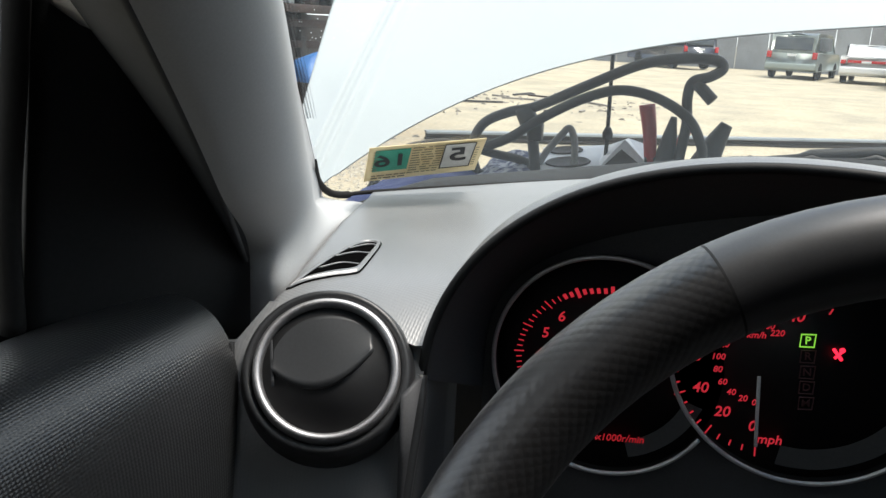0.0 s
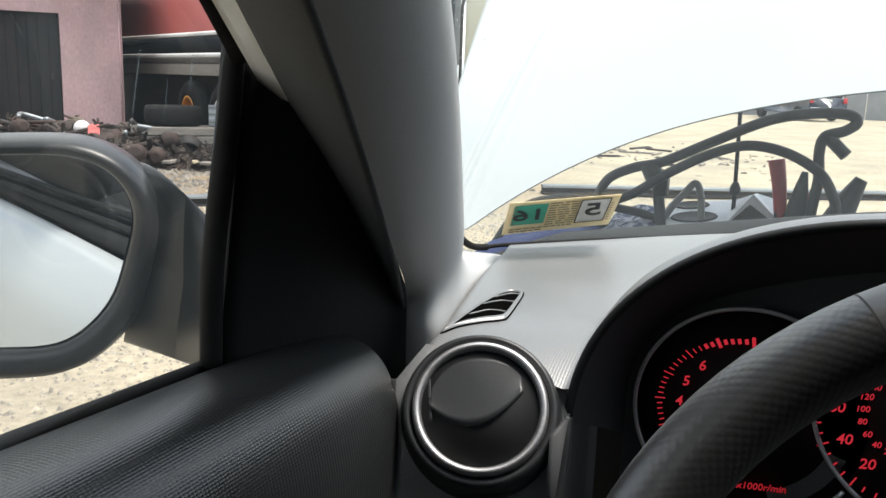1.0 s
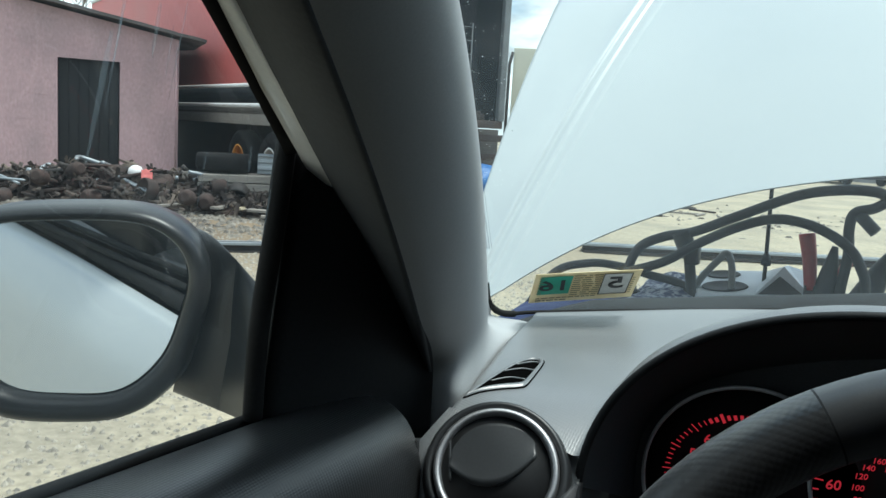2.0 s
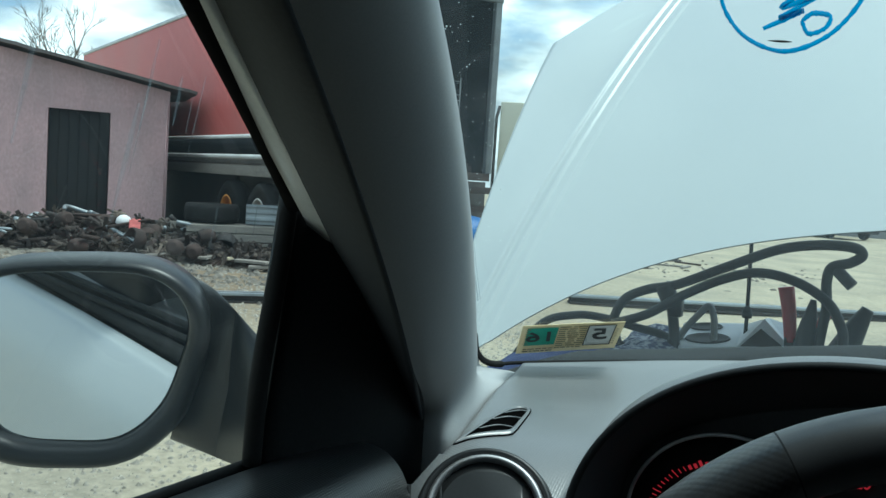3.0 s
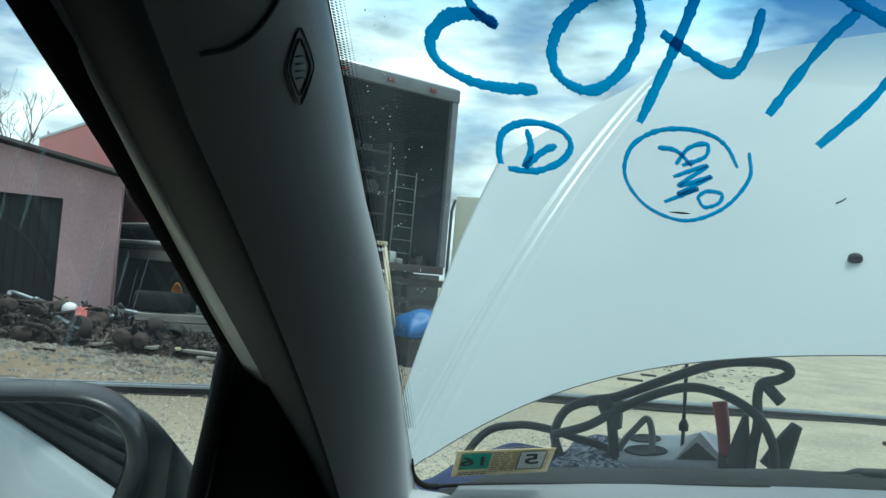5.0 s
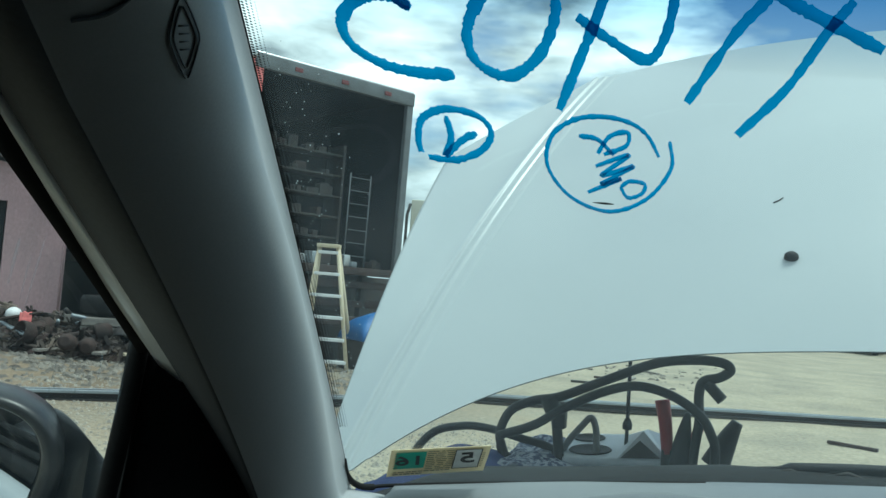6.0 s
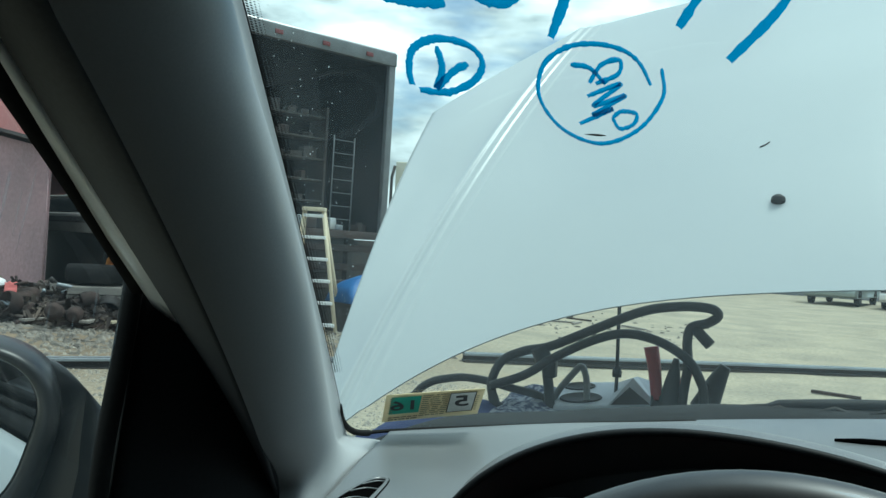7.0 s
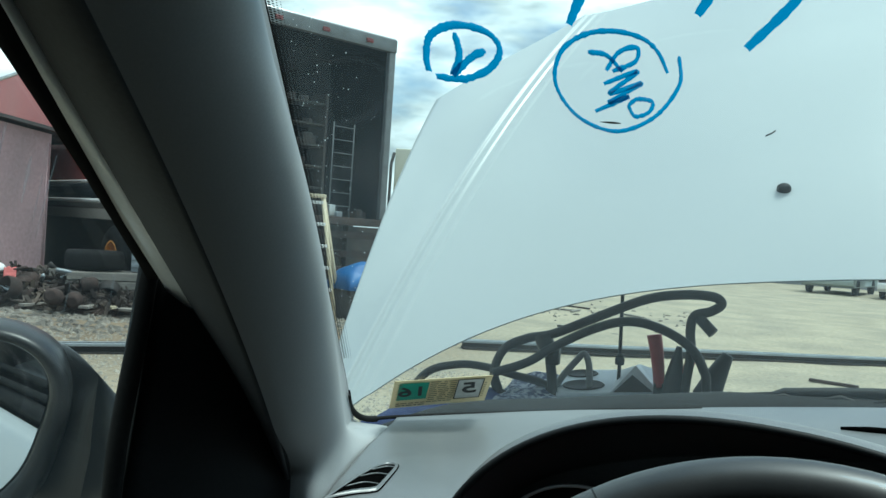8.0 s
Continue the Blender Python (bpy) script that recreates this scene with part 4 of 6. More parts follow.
part("groove", tube(bmesh.new(), [on_dash(p.x, p.y, 0.0006) for p in GR], 0.0008, 6, closed=True), PIT, defroster, "dark groove round the frame")
# sheet above the solid pad; the opening's shade is painted black
bm = bmesh.new()
bm.faces.new([bm.verts.new(on_dash(p.x, p.y, 0.0016)) for p in HOLE])
bmesh.ops.triangulate(bm, faces=bm.faces[:])
part("recess", bm, PIT, defroster, "opening drawn as a black sheet", smooth=False)
for y0, x0, x1 in ((0.566, -0.1985, -0.1740), (0.598, -0.2000, -0.1775), (0.626, -0.1995, -0.1800)):
    part("slat", tube(bmesh.new(), smooth_path([on_dash(x0, y0, 0.0022), on_dash(lerp(x0, x1, 0.45), y0 + 0.016, 0.0026), on_dash(x1, y0 + 0.020, 0.0022)]), 0.0007, 6), DASH, defroster)

# seam between the dash's flat shelf and the windshield, and the slot near the middle
dash_slot = thing("dash_slot", "narrow black defroster slot in the dashboard", "vent slot")
# bar on the solid pad; the slot's shade is its black
part("slot", tube(bmesh.new(), [on_dash(x, 0.926 - 0.23 * (x - 0.254), 0.001) for x in np.linspace(0.254, 0.62, 14)], [0.002] + [0.0045] * 13, 8), PIT, dash_slot)

# ---- dial markings ----
LIT = glow("red_dial_light", (1.0, 0.045, 0.075), 0.15)
LIT_DIM = glow("red_dial_light_dim", (1.0, 0.04, 0.06), 0.10)
LIT_GREEN = glow("green_gear_light", (0.35, 1.0, 0.10), 0.22)
LIT_ALERT = glow("red_warning_light", (1.0, 0.02, 0.05), 0.8)
UNLIT = material("unlit_symbol", (0.11, 0.045, 0.05), 0.6, 0, (0.045, 0.016, 0.018), 10, 300, 0.0)
GREY_BAND = material("grey_dial_band", (0.055, 0.058, 0.06), 0.5, 0, (0.045, 0.048, 0.05), 20, 400, 0.0)
NEEDLE = material("pale_needle", (0.5, 0.5, 0.5), 0.5, 0, (0.45, 0.45, 0.45), 20, 400, 0.0)


def lettering(name, text, size, m, mat, parent, shear=0.0):
    """Letters as a mesh, lying in the xy plane of m."""
    cu = bpy.data.curves.new(name, "FONT")
    cu.body, cu.size, cu.align_x, cu.align_y, cu.shear = text, size, "CENTER", "CENTER", shear
    cu.extrude, cu.resolution_u, cu.offset = 0.0002, 3, size * 0.012
    tmp = bpy.data.objects.new(name, cu)
    scene.collection.objects.link(tmp)
    bpy.context.view_layer.update()
    me = bpy.data.meshes.new_from_object(tmp.evaluated_get(bpy.context.evaluated_depsgraph_get()))
    bpy.data.objects.remove(tmp)
    me.materials.clear()
    me.materials.append(mat)
    ob = new(name, me)
    ob.parent = parent
    ob.matrix_world = m
    return ob


DIAL_Y = 0.5815
TACH, SPEEDO = DIALS


def on_dial(x, z, y=DIAL_Y):
    return pose(x, y, z, 90, -6, 0)


for t, x, z, size in (("60", 0.0797, 0.9225, 0.0125), ("40", 0.0870, 0.8997, 0.0125), ("20", 0.1035, 0.8843, 0.0125), ("0", 0.1243, 0.8771, 0.0125), ("140", 0.1387, 0.9599, 0.0125), ("120", 0.113, 0.9660, 0.0125), ("80", 0.0855, 0.9450, 0.0125),
                      ("100", 0.0961, 0.9244, 0.0072), ("80", 0.0969, 0.9152, 0.0072), ("60", 0.1011, 0.9065, 0.0072), ("40", 0.1077, 0.8999, 0.0072), ("20", 0.1158, 0.8966, 0.0072), ("0", 0.1233, 0.8948, 0.0072), ("120", 0.0975, 0.9337, 0.0072),
                      ("140", 0.1016, 0.9413, 0.0070), ("160", 0.1080, 0.9479, 0.0070), ("180", 0.1160, 0.9510, 0.0070), ("200", 0.1247, 0.9509, 0.0070), ("220", 0.1315, 0.9469, 0.0070), ("km/h", 0.1186, 0.9436, 0.0072), ("mph", 0.1368, 0.8691, 0.0110)):
    lettering("numeral", t, size * 0.86, on_dial(x, z), LIT, SPEEDO, 0.2)
TC, TR = Vector((0.021, 0, 0.906)), 0.081
for k in range(7):
    a = radians(268 - 22.2 * k)
    lettering("numeral", str(k), 0.0108, on_dial(TC.x + 0.050 * math.cos(a), TC.z + 0.044 * math.sin(a)), LIT, TACH, 0.2)
lettering("numeral", "x1000r/min", 0.0075, on_dial(0.036, 0.8505), LIT_DIM, TACH, 0.2)
for k in range(41):
    a = radians(268 - 4.44 * k)
    long = k % 5 == 0
    hot = k >= 33
    b0 = one_box((-0.0013 if hot else -0.00038, -0.0038 if long else -0.002, 0), (0.0013 if hot else 0.00038, 0.0038 if long else 0.002, 0.0003))
    part("tick", b0, LIT, TACH, smooth=False).matrix_world = on_dial(TC.x + 0.064 * math.cos(a), TC.z + 0.055 * math.sin(a)) @ pose(0, 0, 0, 0, 0, math.degrees(a) - 90)
SC = Vector((0.131, 0, 0.917))
for k in list(range(15)) + [26]:
    a = radians(268 - 8.0 * k)
    long = k % 4 == 0
    part("tick", one_box((-0.0005, -0.0042 if long else -0.0022, 0), (0.0005, 0.0042 if long else 0.0022, 0.0003)), LIT, SPEEDO, smooth=False).matrix_world = on_dial(SC.x + 0.0625 * math.cos(a), SC.z + 0.0575 * math.sin(a)) @ pose(0, 0, 0, 0, 0, math.degrees(a) - 90)



def dial_band(cx, cz, r0, r1, a0, a1, mat, parent, y):
    bm = sheet(lambda a, b: (cx + lerp(r0, r1, b) * math.cos(radians(lerp(a0, a1, a))), y, cz + lerp(r0, r1, b) * math.sin(radians(lerp(a0, a1, a)))), 40, 2)
    ob = part("band", bm, mat, parent, "dark grey scale band")
    ob.matrix_world = Matrix()
    return ob


dial_band(0.153, 0.934, 0.068, 0.083, -97, 62, GREY_BAND, SPEEDO, 0.5822)
dial_band(0.021, 0.906, 0.060, 0.073, -72, -18, GREY_BAND, TACH, 0.5822)
part("needle", one_box((-0.0012, -0.026, 0.003), (0.0012, 0.026, 0.0045), 0.0004), NEEDLE, SPEEDO, "pale needle at zero").matrix_world = on_dial(0.1262, 0.8900) @ pose(0, 0, 0, 0, 0, -1)
part("needle", one_box((-0.0012, -0.026, 0.003), (0.0012, 0.026, 0.0045), 0.0004), NEEDLE, TACH, "pale needle at zero").matrix_world = on_dial(0.017, 0.880) @ pose(0, 0, 0, 0, 0, -8)
for t, x, z in (("P", 0.1511, 0.9447), ("R", 0.1527, 0.9336), ("N", 0.1539, 0.9224), ("D", 0.1550, 0.9115), ("M", 0.1562, 0.9001)):
    mat = LIT_GREEN if t == "P" else UNLIT
    lettering("gear_letter", t, 0.0075, on_dial(x, z), mat, SPEEDO)
    c = [(x + sx * 0.0044, DIAL_Y, z + sz * 0.0044 + sx * 0.0005) for sx, sz in ((-1, -1), (1, -1), (1, 1), (-1, 1))]
    part("gear_frame", tube(bmesh.new(), c, 0.0006, 6, closed=True), mat, SPEEDO).matrix_world = Matrix()
bm = bmesh.new()
tube(bm, [(0.1675, DIAL_Y, 0.9415), (0.1735, DIAL_Y, 0.9345)], 0.0011, 8)
tube(bm, [(0.1690, DIAL_Y, 0.9350), (0.1730, DIAL_Y, 0.9400)], 0.0009, 8)
b = bmesh.new()
bmesh.ops.create_icosphere(b, subdivisions=2, radius=0.0019, matrix=Matrix.Translation((0.1730, DIAL_Y, 0.9412)) @ Matrix.Diagonal((1, 0.3, 1, 1)))
join(bm, b)
part("warning_light", bm, LIT_ALERT, SPEEDO, "red airbag warning light").matrix_world = Matrix()
part("warning_light", one_box((-0.005, -0.0015, 0), (0.005, 0.0015, 0.0003)), LIT_DIM, TACH, "dim red brake warning").matrix_world = on_dial(0.0228, 0.8799)
part("warning_light", tube(bmesh.new(), [(0.030, DIAL_Y, 0.8936), (0.0333, DIAL_Y, 0.8905), (0.0365, DIAL_Y, 0.8936)], 0.0006, 6), glow("amber_light", (1.0, 0.35, 0.03), 0.5), TACH, "amber pressure warning").matrix_world = Matrix()

# ---- paint strokes on the windshield ----
BLUE_PAINT = material("blue_window_paint", (0.010, 0.30, 0.62), 0.55, 0, (0.008, 0.20, 0.46), 60, 500, 0.2, fine=0.3)
bn, bl = BLUE_PAINT.node_tree.nodes, BLUE_PAINT.node_tree.links
thin, thin_mix = bn.new("ShaderNodeBsdfTranslucent"), bn.new("ShaderNodeMixShader")
thin.inputs["Color"].default_value, thin_mix.inputs["Fac"].default_value = (0.012, 0.25, 0.52, 1), 0.5
bl.new(bn["Principled BSDF"].outputs["BSDF"], thin_mix.inputs[1])
bl.new(thin.outputs["BSDF"], thin_mix.inputs[2])
bl.new(thin_mix.outputs["Shader"], bn["Material Output"].inputs["Surface"])
STROKES = {}
STROKES["figure_stroke"] = ([(-0.063, 1.404), (-0.062, 1.385), (-0.058, 1.379), (-0.051, 1.375)], [(-0.051, 1.376), (-0.061, 1.379), (-0.076, 1.377), (-0.091, 1.367), (-0.092, 1.357), (-0.079, 1.350), (-0.060, 1.348), (-0.040, 1.349)],
                      [(0.037, 1.393), (0.022, 1.395), (0.003, 1.390), (-0.015, 1.379), (-0.025, 1.366), (-0.023, 1.355), (-0.007, 1.351), (0.013, 1.361), (0.027, 1.377), (0.030, 1.389), (0.025, 1.396)],
                      [(0.066, 1.402), (0.052, 1.381), (0.035, 1.359), (0.018, 1.337)], [(0.040, 1.379), (0.054, 1.372), (0.076, 1.364), (0.088, 1.374), (0.096, 1.391)],
                      [(0.146, 1.392), (0.127, 1.377), (0.098, 1.346)], [(0.109, 1.408), (0.132, 1.400), (0.153, 1.392), (0.178, 1.384), (0.21, 1.374)], [(0.190, 1.392), (0.178, 1.380), (0.158, 1.356), (0.129, 1.332)])
STROKES["circled_mark"] = ([(-0.079, 1.307), (-0.077, 1.315), (-0.069, 1.326), (-0.052, 1.332), (-0.034, 1.330), (-0.029, 1.322), (-0.039, 1.312), (-0.058, 1.305), (-0.076, 1.305)], [(-0.054, 1.328), (-0.056, 1.317), (-0.065, 1.306)], [(-0.065, 1.306), (-0.050, 1.316), (-0.039, 1.321)])
STROKES["circled_word"] = ([(0.086, 1.326), (0.085, 1.311), (0.066, 1.292), (0.038, 1.282), (0.013, 1.289), (0.002, 1.306), (0.009, 1.323), (0.026, 1.333), (0.045, 1.336), (0.062, 1.334), (0.072, 1.328), (0.078, 1.317)],
                     [(0.027, 1.325), (0.039, 1.324), (0.048, 1.316)], [(0.037, 1.316), (0.047, 1.326), (0.059, 1.329), (0.057, 1.322), (0.041, 1.316)],
                     [(0.034, 1.309), (0.058, 1.317), (0.037, 1.304), (0.060, 1.311), (0.036, 1.299), (0.050, 1.303), (0.025, 1.293)], [(0.049, 1.298), (0.056, 1.302), (0.066, 1.301), (0.063, 1.295), (0.053, 1.292), (0.049, 1.298)])
WIDTH = {"figure_stroke": 0.0027, "circled_mark": 0.0019, "circled_word": 0.0013}


def brush(points, half, seed):
    """A ragged flat brush stroke on the outside of the glass."""
    p = smooth_path([(x, 0, z) for x, z in points], 14)
    bm = bmesh.new()
    rows = []
    for i, q in enumerate(p):
        t = (p[min(i + 1, len(p) - 1)] - p[max(i - 1, 0)])
        side = Vector((-t.z, 0, t.x * 0.5)).normalized() if t.length else Vector((1, 0, 0))
        w = half * (1 + 0.26 * noise.noise((i * 0.35, seed, 0)) + 0.34 * noise.noise((i * 1.3, seed, 5))) * (0.75 + 0.25 * min(1, i / 3, (len(p) - 1 - i) / 3))
        row = []
        for s_, lift in ((-1, 0.0002), (-0.6, 0.0009), (0.6, 0.0009), (1, 0.0002)):
            x, z = q.x + side.x * w * s_, q.z + side.z * w * s_
            row.append(bm.verts.new((x, glass_y(x, z) + 0.003 + lift, z + lift)))
        rows.append(row)
    for a, b in zip(rows, rows[1:]):
        for k in range(3):
            bm.faces.new((a[k], a[k + 1], b[k + 1], b[k]))
    return bm


for kind, strokes in STROKES.items():
    for i, st in enumerate(strokes):
        part(kind, brush(st, WIDTH[kind], 7.3 * i + len(kind)), BLUE_PAINT, windshield, "blue window paint stroke")

# smudge, scratches and specks on the glass
part("smudge", sheet(lambda a, b: Vector((lerp(0.028, 0.043, a), 0, 1.2868 + (0.0012 + 0.0008 * a) * (b - 0.5) * math.sin(math.pi * lerp(0.06, 0.94, a)))) + Vector((0, glass_y(lerp(0.028, 0.043, a), 1.2868) - 0.001, 0)), 12, 3, 0.0003), STEEL_DARK, windshield, "small dark smudge")
SPECK = material("pale_speck", (0.75, 0.78, 0.78), 0.8, 0, (0.6, 0.62, 0.62), 50, 300, 0.0)
rng = random.Random(5)
bm = bmesh.new()
for i in range(170):
    z = rng.uniform(1.12, 1.38)
    x = glass_left(z) + abs(rng.gauss(0, 0.018)) + 0.006
    r = rng.uniform(0.00012, 0.00045) if i > 12 else rng.uniform(0.0004, 0.0006)
    b = bmesh.new()
    bmesh.ops.create_icosphere(b, subdivisions=1, radius=r, matrix=Matrix.Translation((x, glass_y(x, z) + 0.002, z)))
    join(bm, b)
dust = part("dust_specks", bm, SPECK, windshield, "pale specks of dirt")

# ---- inspection sticker inside the windshield ----
STICK_Y = material("yellow_sticker_paper", (0.80, 0.68, 0.40), 0.6, 0, (0.78, 0.62, 0.34), 40, 500, 0.05)
STICK_G = material("green_sticker_print", (0.05, 0.34, 0.24), 0.6, 0, (0.03, 0.30, 0.2), 40, 500, 0.05)
STICK_W = material("grey_sticker_print", (0.62, 0.63, 0.60), 0.6, 0, (0.48, 0.48, 0.46), 40, 500, 0.05)
INK = material("dark_sticker_ink", (0.03, 0.035, 0.04), 0.7, 0, (0.05, 0.05, 0.05), 40, 500, 0.0)
sticker = thing("inspection_sticker", "small yellow inspection sticker inside the windshield corner", "sticker")


def stick(a, b, off):
    """A point of the sticker: a to its right as seen from inside, b upwards."""
    lo = (lerp(-0.2745, -0.1650, a), lerp(0.9725, 0.9885, a))
    hi = (lerp(-0.2465, -0.1395, a), lerp(1.0175, 1.0310, a))
    x, z = lerp(lo[0], hi[0], b), lerp(lo[1], hi[1], b)
    return Vector((x, glass_y(x, z) - off, z - off * 0.5))


def stick_patch(name, a0, a1, b0, b1, off, mat, label=""):
    return part(name, sheet(lambda a, b: stick(lerp(a0, a1, a), lerp(b0, b1, b), off), 6, 4), mat, sticker, label)


part("paper", sheet(lambda a, b: stick(a, b, 0.003), 10, 6, 0.0006), STICK_Y, sticker)
stick_patch("year_block", 0.06, 0.36, 0.30, 0.92, 0.0042, STICK_G, "green year block")
stick_patch("month_block", 0.66, 0.92, 0.20, 0.94, 0.0042, STICK_W, "grey month block")
for t, a, size in (("16", 0.21, 0.037), ("5", 0.79, 0.042)):
    p, px, pz = stick(a, 0.60, 0.0050), stick(a + 0.1, 0.60, 0.0050), stick(a, 0.70, 0.0050)
    ax = (px - p).normalized()
    az = (pz - p)
    az = (az - ax * az.dot(ax)).normalized()
    m = Matrix((-ax, az, ax.cross(az))).transposed().to_4x4()
    m.translation = p
    lettering("numeral", t, size, m, INK, sticker)
rng = random.Random(2)
THIN_INK = material("thin_brown_print", (0.20, 0.17, 0.11), 0.7, 0, (0.26, 0.22, 0.14), 60, 500, 0.0)
for i in range(10):   # close lines of print that nobody can read
    b, a0 = 0.90 - 0.074 * i, 0.375
    while a0 < 0.63:
        a1 = min(0.645, a0 + rng.uniform(0.03, 0.11))
        stick_patch("print_line", a0, a1, b, b + 0.026, 0.0042, THIN_INK)
        a0 = a1 + rng.uniform(0.008, 0.03)
for b in (0.07, 0.15):
    a0 = 0.06
    while a0 < 0.36 + 0.25 * (b > 0.1):
        a1 = a0 + rng.uniform(0.02, 0.07)
        stick_patch("print_line", a0, a1, b, b + 0.03, 0.0042, INK if b < 0.1 else THIN_INK)
        a0 = a1 + 0.012
for i in range(8):
    stick_patch("print_line", 0.05, rng.uniform(0.075, 0.10), 0.34 + 0.075 * i, 0.362 + 0.075 * i, 0.0046, THIN_INK)
    stick_patch("print_line", 0.935, 0.965, 0.24 + 0.075 * i, 0.262 + 0.075 * i, 0.0046, THIN_INK)
for b in (0.20, 0.925):
    stick_patch("print_line", 0.655, 0.925, b, b + 0.02, 0.0047, INK)
for a0 in (0.652, 0.918):
    stick_patch("print_line", a0, a0 + 0.010, 0.20, 0.945, 0.0047, INK)

# ---- cowl and wipers ----
cowl = thing("windshield_cowl", "black plastic cowl below the windshield", "cowl")


def cowl_z(x):
    return 0.986 + 0.150 * min(x, 0.12) + 0.06 * max(0.0, x - 0.12) if x > -0.28 else 0.944 + 0.45 * (x + 0.28)


part("panel", sheet(lambda a, b: (lerp(-0.42, 1.10, a), lerp(1.04 - 0.35 * (lerp(-0.42, 1.10, a) - 0.42) ** 2, 1.20, b), cowl_z(min(lerp(-0.42, 1.10, a), 0.42)) - 0.02 + 0.018 * math.sin(math.pi * min(1, b * 1.1))), 40, 8, 0.01), RUBBER, cowl)
wiper = thing("wiper", "black windshield wiper resting on the cowl", "wiper")
part("arm", tube(bmesh.new(), smooth_path([(0.10, 1.10, 0.992), (0.20, 1.115, 1.007), (0.36, 1.125, 1.022), (0.62, 1.12, 1.028)]), [0.0035] * 8 + [0.0085] * 17, 10), BLACK, wiper)
for dz, r in ((-0.007, 0.0022), (-0.013, 0.0018)):
    part("blade_rail", tube(bmesh.new(), smooth_path([(0.11, 1.075, 0.994 + dz), (0.22, 1.088, 1.004 + dz), (0.40, 1.092, 1.014 + dz), (0.60, 1.09, 1.020 + dz)]), r, 6), STEEL_DARK, wiper)
part("blade", tube(bmesh.new(), smooth_path([(0.075, 1.085, 0.990), (0.20, 1.10, 1.001), (0.40, 1.105, 1.012), (0.60, 1.10, 1.018)]), 0.004, 8), RUBBER, wiper)
for x in (0.13, 0.20, 0.27, 0.34):
    part("bracket", tube(bmesh.new(), [(x - 0.03, 1.095, 0.989 + 0.09 * (x - 0.1)), (x, 1.105, 0.998 + 0.09 * (x - 0.1)), (x + 0.03, 1.095, 0.991 + 0.09 * (x - 0.1))], 0.003, 6), STEEL_DARK, wiper)

# ---- engine bay: tray, prop rod, jumper cables ----
CABLE = material("black_cable_cover", (0.016, 0.016, 0.017), 0.55, 0, (0.03, 0.03, 0.03), 30, 200, 0.15)
CLAMP_RED = material("red_clamp_grip", (0.38, 0.015, 0.02), 0.45, 0, (0.30, 0.015, 0.02), 20, 200, 0.1)
TRAY_GREY = material("pale_plastic_tray", (0.60, 0.62, 0.66), 0.45, 0, (0.5, 0.52, 0.56), 12, 150, 0.05)
BLUE_CLOTH = material("blue_fabric", (0.03, 0.045, 0.16), 0.8, 0, (0.05, 0.07, 0.22), 12, 200, 0.3)
SPOT_CLOTH = material("speckled_fabric", (0.36, 0.37, 0.42), 0.85, 0, (0.05, 0.06, 0.12), 70, 200, 0.3, spread=(0.45, 0.55))
EB = 1.72


def eb(points, dy=0.0):
    return smooth_path([(x, EB + dy, z) for x, z in points])


cables = thing("cable_harness", "thick black taped cable loops rising from the engine bay", "cable harness")
part("upper_loop", tube(bmesh.new(), eb([(-0.416, 0.80), (-0.373, 0.838), (-0.387, 0.893), (-0.366, 0.948), (-0.315, 0.977), (-0.254, 0.994), (-0.164, 1.038), (-0.060, 1.087), (0.016, 1.104), (0.079, 1.105), (0.097, 1.091), (0.077, 1.074), (0.045, 1.062), (0.038, 1.031), (0.042, 0.978), (0.035, 0.90), (0.03, 0.74)]), 0.0105, 10), CABLE, cables)
part("lower_loop", tube(bmesh.new(), eb([(-0.382, 0.894), (-0.306, 0.926), (-0.243, 0.970), (-0.163, 1.015), (-0.092, 1.038), (-0.021, 1.029), (0.041, 0.996), (0.069, 0.955), (0.079, 0.91), (0.08, 0.74)], -0.02), 0.0100, 10), CABLE, cables)
part("side_lead", tube(bmesh.new(), eb([(-0.641, 0.745), (-0.563, 0.863), (-0.483, 0.897), (-0.412, 0.900), (-0.342, 0.889), (-0.274, 0.878), (-0.244, 0.850), (-0.235, 0.74)], 0.01), 0.0095, 10), CABLE, cables)
part("low_loop", tube(bmesh.new(), eb([(-0.386, 0.884), (-0.379, 0.856), (-0.339, 0.842), (-0.282, 0.854), (-0.25, 0.87)]), 0.0085, 10), CABLE, cables)
part("strap", tube(bmesh.new(), eb([(-0.282, 0.990), (-0.262, 0.950), (-0.259, 0.936), (-0.249, 0.863), (-0.245, 0.74)]), [0.020] * 9 + [0.0115] * 24, 10), CABLE, cables, "black tape wrapped branch")
part("stub", tube(bmesh.new(), [(0.053, EB, 1.059), (0.085, EB - 0.01, 1.029)], 0.012, 10), CABLE, cables, "cut cable stub")
part("clip", one_box((-0.265, EB - 0.015, 0.925), (-0.238, EB + 0.015, 0.962), 0.004), CABLE, cables)


def clamp(name, points, mat, label, radii):
    ob = thing(name, label, "jumper clamp", group="jumper clamps")
    p = eb(points, 0.015)
    part("grip", tube(bmesh.new(), p, [lerp(radii[0], radii[1], i / (len(p) - 1)) for i in range(len(p))], 10), mat, ob)
    end = p[-1]
    part("jaw", one_box((end.x - 0.012, EB + 0.005, 0.73), (end.x + 0.012, EB + 0.030, end.z + 0.01), 0.003), STEEL_DARK, ob)
    return ob


